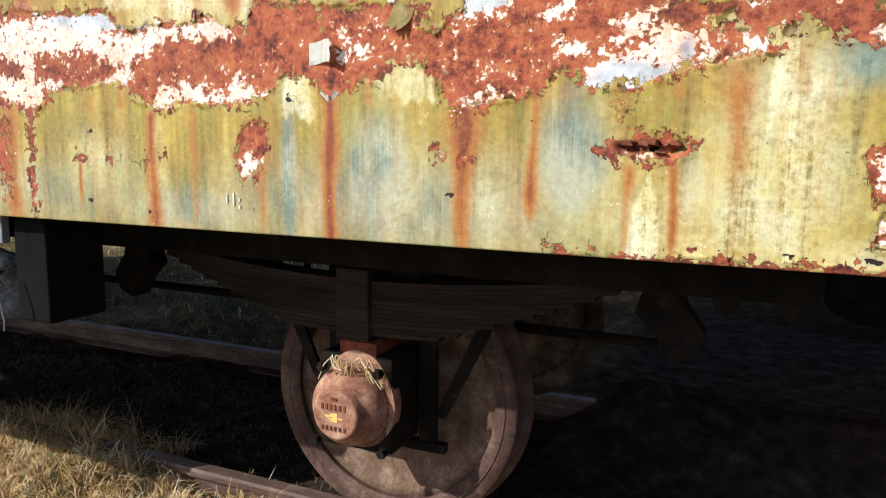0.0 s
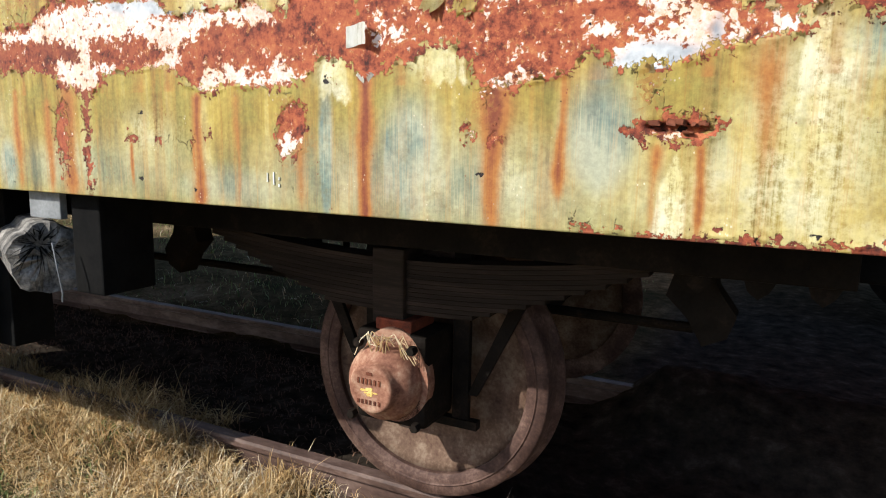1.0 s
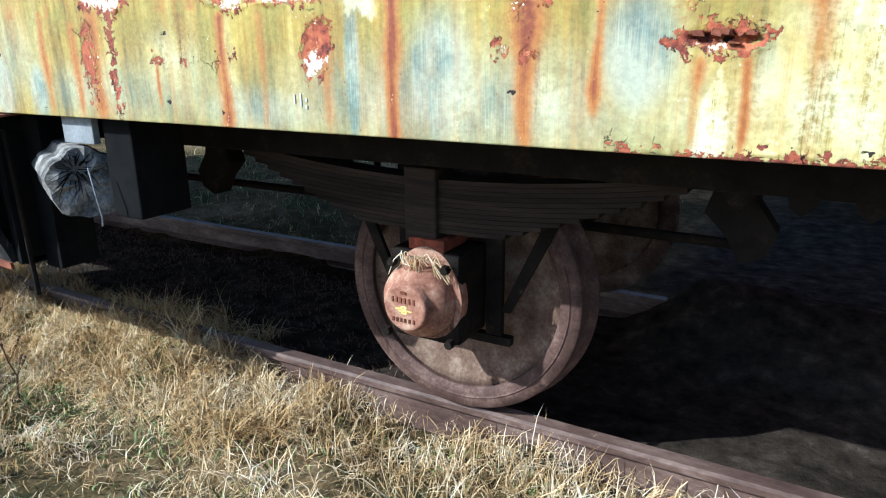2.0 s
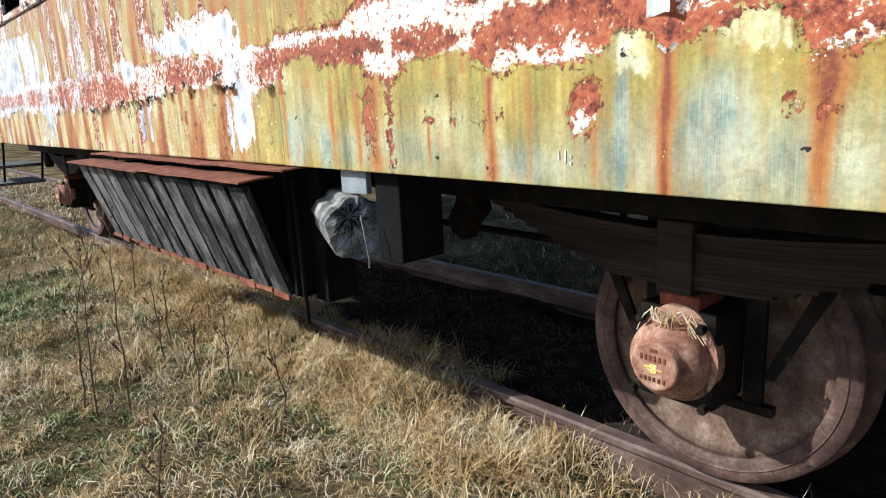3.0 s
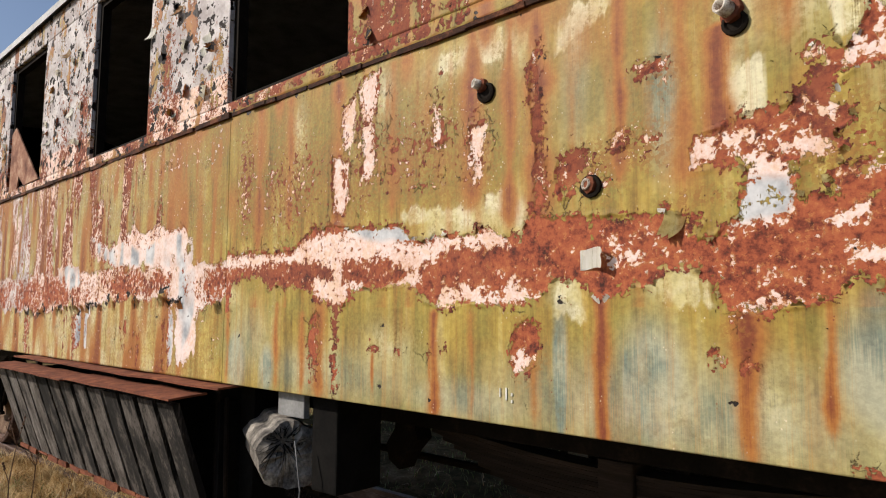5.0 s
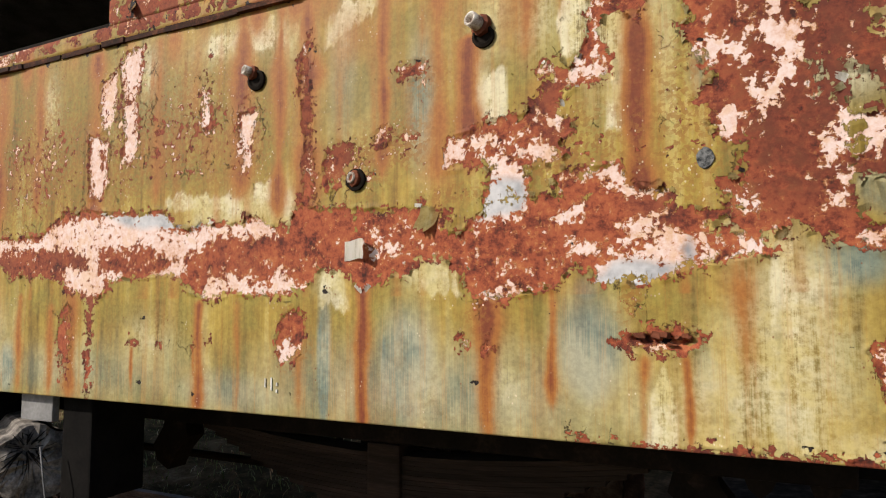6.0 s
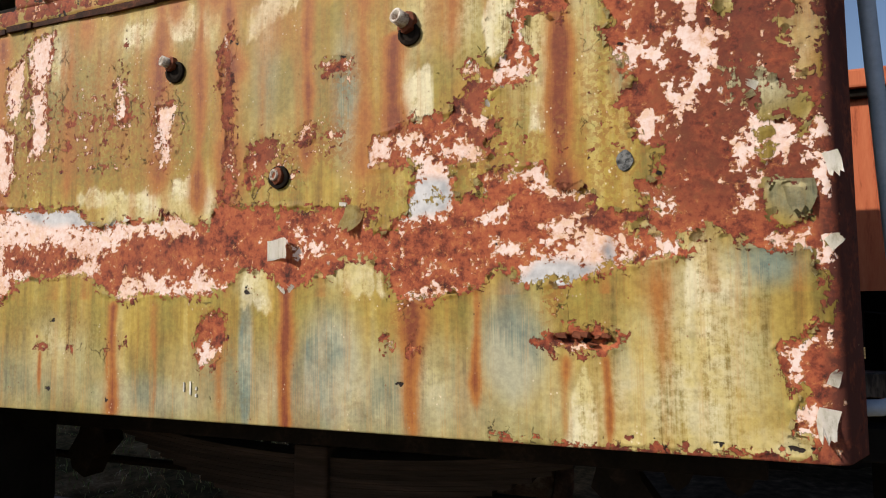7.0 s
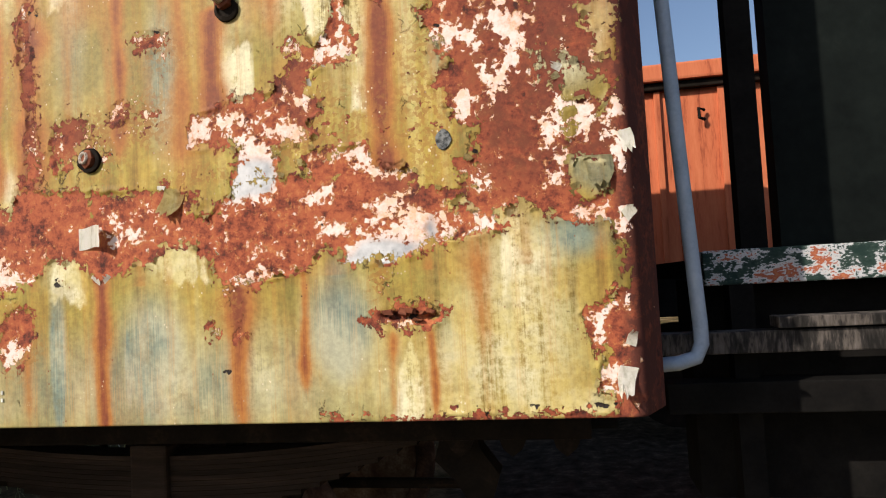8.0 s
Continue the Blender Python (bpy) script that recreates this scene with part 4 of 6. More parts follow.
# the sheet turns round the corner: flat to S_FLAT, a tight bend, then a raking strip
S_FLAT, R_BEND, A_BEND, RAKE = 1.372, 0.030, radians(65), 0.10
X_ARC = S_FLAT + R_BEND * A_BEND + RAKE
X_END = S_FLAT + R_BEND * math.sin(A_BEND) + RAKE * math.cos(A_BEND)
Y_END = R_BEND * (1 - math.cos(A_BEND)) + RAKE * math.sin(A_BEND)


def side_sheet(name, x0, x1, z0, z1, cell, parent, round_end=False):
    """A sheet of the carriage side facing -y, folded in at its rim, with its weathering."""
    nx, nz = max(1, round((x1 - x0) / cell)), max(1, round((z1 - z0) / cell))
    s, z = np.meshgrid(np.linspace(x0, x1, nx + 1), np.linspace(z0, z1, nz + 1), indexing="ij")
    if round_end:
        a = np.clip((s - S_FLAT) / R_BEND, 0, A_BEND)
        q = np.clip(s - S_FLAT - R_BEND * A_BEND, 0, None)
        x = np.where(a > 0, S_FLAT + R_BEND * np.sin(a) + q * math.cos(A_BEND), s)
        y = R_BEND * (1 - np.cos(a)) + q * math.sin(A_BEND)
    else:
        x, y = s, 0 * s
    # sheet iron is never quite flat
    y = y + 0.0035 * fbm(s, z, 3.0, 81) * np.clip((X_END - s) / 0.2, 0, 1)
    # torn slot pushed in, and the dent of the bare spot
    q = np.sqrt(((s - 0.945) / 0.045) ** 2 + ((z - 1.327 + 0.03 * fbm(s, z, 22, 97)) / 0.006) ** 2)
    y = y + 0.015 * np.exp(-((np.maximum(q - 1, 0) / 0.3) ** 2)) + 0.004 * puff(s, z, 0.045, 1.315, 0.03, 0.05)
    f = fields(s.ravel(), z.ravel())
    # thickness of the coat, with lips that stand off along its rim
    c = f["coat"].reshape(s.shape)
    lip = np.clip(vnoise(s, z, 34, 95) * 3.4 - 1.5, 0, 1) * np.exp(-(((c - 0.002) / 0.008) ** 2)) * np.where((z < 1.40) & (np.abs(s) < 1.0), 0.15, 1.0)
    y = y - np.where(c > 0, 0.0012 + 0.003 * lip, 0) * np.clip((1.362 - s) / 0.02 + 1, 0, 1)
    co = np.stack([x, y, z], -1).reshape(-1, 3)
    idx = np.arange((nx + 1) * (nz + 1)).reshape(nx + 1, nz + 1)
    faces = np.stack([idx[:-1, :-1], idx[1:, :-1], idx[1:, 1:], idx[:-1, 1:]], -1).reshape(-1, 4)
    rim = np.concatenate([idx[:, 0], idx[-1, 1:], idx[-2::-1, -1], idx[0, -2:0:-1]])
    back = co[rim] + np.array([0, 0.02, 0])
    b = len(co) + np.arange(len(rim))
    fold = np.stack([rim, b, np.roll(b, -1), np.roll(rim, -1)], -1)
    me = bpy.data.meshes.new(name)
    me.from_pydata(np.concatenate([co, back]).tolist(), [], np.concatenate([faces, fold]).tolist())
    for key, v in f.items():
        at = me.attributes.new(key, "FLOAT", "POINT")
        at.data.foreach_set("value", np.concatenate([v, v[rim]]).astype(np.float32))
    me.polygons.foreach_set("use_smooth", np.r_[np.ones(len(faces), bool), np.zeros(len(fold), bool)])
    me.materials.append(PAINT)
    ob = new(name, me)
    ob.parent = parent
    return ob


# ---- ground ----
def build_ground():
    xs = np.concatenate([[-400, -120, -50, -25], np.arange(-14, 4.01, 0.12), [6, 12, 40, 150, 400]])
    ys = np.concatenate([[-400, -100, -30, -10, -5], np.arange(-3, 3.5, 0.1), [5, 9, 20, 60, 150, 400]])
    x, y = np.meshgrid(xs, ys, indexing="ij")
    near = np.exp(-((np.maximum(np.abs(x + 5) - 9, 0) / 8) ** 2))
    z = -0.13 + near * (0.09 * fbm(x, y, 1.3, 3) + 0.10 * fbm(x, y, 4.5, 5, 3))
    # a low ridge of turf against the rail, and a hollow between the rails
    z = z + 0.10 * np.exp(-(((y - 0.56) / 0.2) ** 2)) * np.clip((-0.75 - x) / 0.5, 0, 1) - 0.03 * np.exp(-(((y - 1.5) / 0.45) ** 2))
    z = np.where((np.abs(y - 0.77) < 0.14) | (np.abs(y - 2.27) < 0.14), np.minimum(z, -0.10), z)
    # an added rise by the carriage end hides the far rail, where deep shade lies
    z = z + 0.26 * np.clip((x - 0.3) / 0.35, 0, 1) * np.exp(-(((y - 2.3) / 0.4) ** 2))
    bed = np.clip((y - 0.62 + 0.35 * fbm(x, y, 3, 7)) / 0.25, 0, 1) * np.clip((2.35 - y + 0.2 * fbm(x, y, 3, 8)) / 0.2, 0, 1) * np.clip((x + 9) / 1.5, 0.3, 1)
    # shade under the carriage's right end, painted in as dark soil
    bed = np.maximum(bed, np.clip((x - 0.1 + 0.5 * fbm(x, y, 1.5, 9)) / 0.4, 0, 1) * np.clip((y - 0.7) / 0.15, 0, 1) * (y < 9))
    # weaker shade over the grass past the track, also put into the soil mix
    bed = np.maximum(bed, 0.25 * np.clip((y - 2.2) / 0.2, 0, 1) * np.clip((12 - y) / 3, 0, 1) * np.clip((x + 11) / 2, 0, 1))
    me = bpy.data.meshes.new("ground")
    nx, ny = x.shape
    i = np.arange(nx * ny).reshape(nx, ny)
    me.from_pydata(np.stack([x, y, z], -1).reshape(-1, 3).tolist(), [], np.stack([i[:-1, :-1], i[1:, :-1], i[1:, 1:], i[:-1, 1:]], -1).reshape(-1, 4).tolist())
    me.attributes.new("bed", "FLOAT", "POINT").data.foreach_set("value", bed.ravel().astype(np.float32))
    me.polygons.foreach_set("use_smooth", np.ones(len(me.polygons), bool))
    me.materials.append(GROUND)
    return tagged(new("ground", me), "rough dry meadow ground with dark soil between the rails", "ground", kind="structure")


def height(x, y):
    near = np.exp(-((np.maximum(np.abs(x + 5) - 9, 0) / 8) ** 2))
    return -0.13 + near * (0.09 * fbm(x, y, 1.3, 3) + 0.10 * fbm(x, y, 4.5, 5, 3)) + 0.10 * np.exp(-(((y - 0.56) / 0.2) ** 2)) * np.clip((-0.75 - x) / 0.5, 0, 1)


build_ground()


def build_rail(yc, label):
    """A flat-bottomed rail along x."""
    sec = [(-0.062, -0.138), (0.062, -0.138), (0.062, -0.128), (0.012, -0.112), (0.009, -0.04), (0.034, -0.026), (0.0345, -0.004), (0.028, 0.008), (-0.028, 0.008), (-0.0345, -0.004), (-0.034, -0.026), (-0.009, -0.04), (-0.012, -0.112), (-0.062, -0.128)]
    bm = bmesh.new()
    rows = [[bm.verts.new((x, yc + a + 0.004 * math.sin(x * 0.4), b)) for a, b in sec] for x in [-80, -40, -20] + [-12 + 0.5 * i for i in range(33)] + [8, 14, 30]]
    for p, q in zip(rows, rows[1:]):
        for i in range(len(sec)):
            bm.faces.new((p[i], p[(i + 1) % len(sec)], q[(i + 1) % len(sec)], q[i]))
    bmesh.ops.recalc_face_normals(bm, faces=bm.faces)
    return tagged(part("rail", bm, RAILTOP), label, "rail", "rails of the track", "structure")


build_rail(0.77, "rusty steel rail with a worn head, half in the grass")
build_rail(2.275, "rusty steel rail lying in the carriage's shade")


# ---- carriage ----
carriage = thing("railway_carriage", "derelict railway carriage with peeling olive paint and rust", "railway carriage")
Z0, Z1, ZW0, ZW1, ZE = 1.12, 2.205, 2.265, 3.20, 3.36
XL = -8.70
WINDOWS = [(-1.47, -0.68), (-3.01, -2.25), (-4.66, -3.90), (-6.28, -5.56), (-8.00, -7.20)]
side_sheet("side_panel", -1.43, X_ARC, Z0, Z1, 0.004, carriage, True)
side_sheet("side_panel", XL, -1.4305, Z0, Z1, 0.010, carriage)
# wall round the windows
side_sheet("sill_strip", XL, X_ARC, Z1 + 0.004, ZW0, 0.02, carriage, True)
side_sheet("head_strip", XL, X_ARC, ZW1, ZE, 0.02, carriage, True)
cuts = [XL] + [v for w in reversed(WINDOWS) for v in w] + [X_ARC]
for a, b in zip(cuts[::2], cuts[1::2]):
    side_sheet("window_post", a, b, ZW0, ZW1, 0.012, carriage, True)
for a, b in WINDOWS:
    bm = bmesh.new()
    for q in ((a, a + 0.03, ZW0, ZW1), (b - 0.03, b, ZW0, ZW1), (a + 0.03, b - 0.03, ZW0, ZW0 + 0.025), (a + 0.03, b - 0.03, ZW1 - 0.03, ZW1)):
        add_box(bm, q[0], q[1], 0.022, 0.07, q[2], q[3], 0.004)
    part("window_frame", bm, DARK_IRON, carriage, "empty rusted window frame")
# belt moulding under the windows, crusted and broken
bm = bmesh.new()
rnd = random.Random(5)
x = XL
while x < 1.30:
    w = rnd.uniform(0.05, 0.22)
    d = rnd.uniform(0.006, 0.016)
    add_box(bm, x, min(x + w, 1.33), -d, 0.004, 2.196 + rnd.uniform(-0.003, 0.003), 2.214 + rnd.uniform(-0.004, 0.003))
    x += w - 0.002 if rnd.random() < 0.85 else w + 0.012
part("belt_moulding", rough_up(bm, 0.004, 30), CRUST, carriage, "broken dark rusty belt moulding")
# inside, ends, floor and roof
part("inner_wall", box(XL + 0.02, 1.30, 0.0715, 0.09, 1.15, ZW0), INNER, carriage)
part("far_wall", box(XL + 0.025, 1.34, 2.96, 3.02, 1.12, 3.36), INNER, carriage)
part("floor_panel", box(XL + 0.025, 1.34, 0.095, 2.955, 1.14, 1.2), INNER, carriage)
bm = bmesh.new()
prof = [(-0.035, 3.345), (-0.03, 3.40), (0.10, 3.52), (0.4, 3.66), (0.9, 3.78), (1.52, 3.82), (2.14, 3.78), (2.64, 3.66), (2.94, 3.52), (3.07, 3.40), (3.075, 3.345)]
under = [(y, z - 0.03) for y, z in prof[::-1]]
ring = prof + [(y, z) for y, z in under if 0.0 < y < 3.04]
ends = [[bm.verts.new((xx, y, z)) for y, z in ring] for xx in (XL - 0.06, X_END + 0.03)]
for i in range(len(ring)):
    j = (i + 1) % len(ring)
    bm.faces.new((ends[0][i], ends[0][j], ends[1][j], ends[1][i]))
bm.faces.new(ends[0]), bm.faces.new(ends[1])
bmesh.ops.recalc_face_normals(bm, faces=bm.faces)
part("roof", bm, ROOF, carriage, "pale grey curved sheet roof")
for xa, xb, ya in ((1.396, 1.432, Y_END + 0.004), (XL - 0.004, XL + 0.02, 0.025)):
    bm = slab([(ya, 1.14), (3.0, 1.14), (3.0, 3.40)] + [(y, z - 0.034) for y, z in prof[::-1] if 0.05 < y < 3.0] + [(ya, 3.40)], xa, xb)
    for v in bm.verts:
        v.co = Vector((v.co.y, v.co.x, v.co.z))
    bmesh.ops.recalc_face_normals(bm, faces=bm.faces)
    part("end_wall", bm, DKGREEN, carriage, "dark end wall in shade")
# a loose board hanging in one window
part("loose_board", slab([(-4.64, 2.27), (-4.45, 2.275), (-4.42, 2.36), (-4.30, 2.28), (-3.98, 2.285), (-4.55, 2.74), (-4.64, 2.70)], 0.012, 0.021), HUB, carriage, "broken board leaning in an empty window")
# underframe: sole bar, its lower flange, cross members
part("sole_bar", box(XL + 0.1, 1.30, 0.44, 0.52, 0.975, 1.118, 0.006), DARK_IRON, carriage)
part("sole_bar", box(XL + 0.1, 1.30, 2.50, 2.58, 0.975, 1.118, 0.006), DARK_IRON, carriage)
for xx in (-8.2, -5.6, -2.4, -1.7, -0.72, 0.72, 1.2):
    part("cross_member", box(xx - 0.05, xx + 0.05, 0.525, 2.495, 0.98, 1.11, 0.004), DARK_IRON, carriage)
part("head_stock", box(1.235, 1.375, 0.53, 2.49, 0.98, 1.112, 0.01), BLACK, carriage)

# bolts and stubs on the side
def stub(x, z, length, r, tilt):
    m = Matrix.Translation((x, 0.0, z)) @ pose(0, 0, 0, tilt, 0, -20)
    ob = part("pipe_stub", lathe([(0, 0.01), (r, 0.01), (r * 0.95, -length), (r * 0.62, -length), (r * 0.55, -length + 0.015), (0, -length + 0.015)], 18, m), STUBPAINT, carriage, "chalky grey stub of pipe", True)
    part("collar", lathe([(0, 0.004), (r * 1.5, 0.004), (r * 1.5, -0.008), (r * 1.1, -0.012), (0, -0.012)], 8, m), RUST, ob)
    return ob


stub(0.574, 2.026, 0.040, 0.018, -10)
stub(-0.092, 2.022, 0.030, 0.014, -8)
stub(0.236, 1.706, 0.016, 0.015, -5)
# dark discs below the stubs stand in for the darkness of holes
for x, z, r in ((0.580, 2.000, 0.026), (-0.078, 2.000, 0.028), (0.240, 1.702, 0.027)):
    part("rusted_socket", rough_up(lathe([(0, -0.004), (r * 0.6, -0.005), (r * 0.75, -0.010), (r, -0.008), (r * 1.05, 0.002)], 16, Matrix.Translation((x, 0, z))), 0.002, 60), DARK_IRON, carriage, "dark rusted socket")
part("worn_disc", rough_up(lathe([(0, -0.0035), (0.010, -0.0035), (0.018, -0.0035), (0.0195, 0.001)], 20, Matrix.Translation((1.035, 0, 1.677)) @ Matrix.Diagonal((0.85, 1, 1.1, 1))), 0.0022, 120), simple("grey_residue", [(0.42, (0.03, 0.033, 0.035)), (0.56, (0.20, 0.21, 0.21))], 90, 0.8), carriage, "round grey residue on the paint")


for x, w, z, h in ((-0.035, 0.004, 1.19, 0.022), (-0.015, 0.004, 1.183, 0.032), (0.002, 0.005, 1.195, 0.008), (0.002, 0.005, 1.178, 0.008)):
    part("chalk_stroke", box(x, x + w, -0.004, -0.002, z, z + h), PALE_MARK, carriage, "faded white stroke of paint")


# curled flakes of paint along the rims
PALE_FLAKE = simple("pale_paint_scale", [(0.35, (0.58, 0.57, 0.46)), (0.5, (0.80, 0.79, 0.71)), (0.65, (0.86, 0.85, 0.80))], 25, 0.6, stretch=(4, 4, 0.8))


def flake(x, z, w, h, curl, turn, back=False, seed=0, taper=0.35):
    """A tongue of paint fixed at its foot, that curls away from the iron; turn: degrees from straight up."""
    r = random.Random(seed)
    bm = bmesh.new()
    nu, nv = 5, 5
    rows = []
    ph = r.uniform(0, 9)
    for j in range(nv + 1):
        v = j / nv
        row = []
        for i in range(nu + 1):
            u = i / nu - 0.5
            jag = 0.22 * math.sin(u * 17 + ph) + 0.12 * math.sin(u * 41 + 2 * ph)
            vv = v * (1 + jag * (v > 0.6) * min(1, taper * 3 + 0.25))
            lx = u * w * (1 - taper * v * v) + 0.06 * w * math.sin(v * 5 + ph)
            a = curl * vv
            ly = -h * (1 - math.cos(a)) / max(curl, 0.1) - 0.001
            lz = h * math.sin(a) / max(curl, 0.1)
            row.append(bm.verts.new((lx, ly, lz)))
        rows.append(row)
    for p, q in zip(rows, rows[1:]):
        for i in range(nu):
            bm.faces.new((p[i], p[i + 1], q[i + 1], q[i]))
    r2 = bmesh.ops.solidify(bm, geom=bm.faces[:], thickness=0.0012)
    me_at = pose(x, 0, z, 0, turn, 0)
    me = bpy.data.meshes.new("paint_flake")
    bmesh.ops.transform(bm, matrix=me_at, verts=bm.verts)
    bm.to_mesh(me)
    bm.free()
    co = np.zeros(len(me.vertices) * 3)
    me.vertices.foreach_get("co", co)
    co = co.reshape(-1, 3)
    f = fields(co[:, 0], co[:, 2])
    f["coat"] = np.full(len(co), 0.5)
    f["pale"] = np.maximum(f["pale"], 0.75 if back else 0.35)
    for key, v in f.items():
        me.attributes.new(key, "FLOAT", "POINT").data.foreach_set("value", v.astype(np.float32))
    me.materials.append(PALE_FLAKE if back else PAINT)
    ob = new("paint_flake", me)
    ob.parent = carriage
    return ob


# big singular ones
flake(0.207, 1.531, 0.048, 0.075, 0.7, 90, True, 1, 0.0)
flake(0.445, 1.62, 0.05, 0.06, 0.7, 205, False, 3)
flake(1.335, 1.62, 0.055, 0.06, 0.5, 182, False, 4)
flake(1.365, 1.215, 0.035, 0.06, 1.0, 190, True, 5)
flake(1.37, 1.255, 0.02, 0.035, 1.1, 20, True, 6)
flake(1.385, 1.665, 0.026, 0.045, 0.5, 168, True, 7, 0.1)
flake(1.375, 1.50, 0.025, 0.03, 1.2, 60, True, 8)
rnd = random.Random(11)


def rim_flakes(outlines, step, size, seed, most):
    """Lips of paint that lift along the rims of the coat and point away from it."""
    made = 0
    for pts in outlines:
        for (ax, az), (bx, bz) in zip(pts, pts[1:] + pts[:1]):
            n = max(1, int(math.hypot(bx - ax, bz - az) / step))
            for i in range(n):
                t = (i + rnd.random()) / n
                x, z = ax + (bx - ax) * t, az + (bz - az) * t
                turn = math.atan2(bz - az, bx - ax) + math.pi / 2
                for way in (turn, turn + math.pi) if made < most else ():
                    dx, dz = math.cos(way), math.sin(way)
                    c = near_coat(np.array([x - 0.014 * dx, x + 0.012 * dx]), np.array([z - 0.014 * dz, z + 0.012 * dz]))
                    if c[0] > 0.004 and c[1] < -0.002 and -1.4 < x < 1.36 and 1.13 < z < 2.18 and rnd.random() < 0.6:
                        h = rnd.uniform(0.6, 1.3) * size
                        flake(x - (0.004 + 0.5 * h) * dx, z - (0.004 + 0.5 * h) * dz, h * rnd.uniform(0.8, 1.7), h, rnd.uniform(0.25, 0.95), math.degrees(math.atan2(dx, dz)) + rnd.uniform(-25, 25), rnd.random() < 0.16, seed + made)
                        made += 1


rim_flakes(BARE_AT[:3], 0.075, 0.015, 1000, 50)
rim_flakes(BARE_AT[3:7], 0.045, 0.015, 2000, 80)
rim_flakes(KEPT_AT, 0.035, 0.017, 3000, 50)
# curled scales on the window posts
for i in range(70):
    a, b = ((-0.66, 0.6), (-2.23, -1.49), (-3.88, -3.03), (-5.54, -4.68))[i % 4]
    flake(rnd.uniform(a, b), rnd.uniform(2.26, 3.2), rnd.uniform(0.03, 0.07), rnd.uniform(0.03, 0.07), rnd.uniform(0.7, 1.5), rnd.uniform(60, 260), rnd.random() < 0.5, 430 + i)
# the far half: teeth of paint
for i in range(26):
    x = rnd.uniform(-4.2, -1.46)
    flake(x, float(curve(x, BAND_LO)) - 0.045, rnd.uniform(0.03, 0.055), rnd.uniform(0.04, 0.06), rnd.uniform(0.25, 0.7), rnd.uniform(-15, 15), False, 260 + i)
# torn lip of the slot
for i in range(11):
    x = 0.945 + rnd.uniform(-0.048, 0.052)
    z = 1.327 + rnd.choice((0.006, 0.010, -0.006)) + rnd.uniform(-0.003, 0.003)
    w = rnd.uniform(0.004, 0.011)
    part("torn_lip", rough_up(box(x - w, x + w, -0.004 - rnd.random() * 0.006, 0.006, z - 0.003, z + rnd.uniform(0.002, 0.006), 0.001), 0.006, 130), RUST, carriage)


# ---- wheelsets ----
def build_wheel(parent, y, side):
    m = Matrix.Translation((0, y, 0)) @ Matrix.Diagonal((1, side, 1, 1))
    w = part("wheel", lathe([(0.385, 0.012), (0.40, 0.0), (0.462, 0.0), (0.467, 0.008), (0.470, 0.09), (0.476, 0.10), (0.488, 0.110), (0.488, 0.122), (0.478, 0.130), (0.40, 0.130), (0.385, 0.120), (0.385, 0.012)], 96, m), WHEEL, parent, "worn iron tyre", True)
    part("web", lathe([(0, 0.03), (0.10, 0.03), (0.115, 0.045), (0.14, 0.07), (0.26, 0.075), (0.35, 0.045), (0.388, 0.03), (0.388, 0.10), (0.2, 0.12), (0, 0.13)], 72, m), WEB, w, "ochre stained web", True)
    part("rim_ridge", lathe([(0.418, 0.001), (0.424, -0.004), (0.430, 0.001)], 96, m), WHEEL, w)
    return w


def build_wheelset():
    t = thing("wheelset", "old iron railway wheelset standing on the rails", "wheel", "wheelsets of the carriage", at=(0.035, 0, 0.482))
    build_wheel(t, 0.715, 1)
    build_wheel(t, 2.33, -1)
    part("axle", lathe([(0, 0.55), (0.06, 0.55), (0.06, 0.72), (0.085, 0.74), (0.08, 2.3), (0.06, 2.33), (0.06, 2.5), (0, 2.5)], 24), DARK_IRON, t, "", True)
    return t


wheels = build_wheelset()


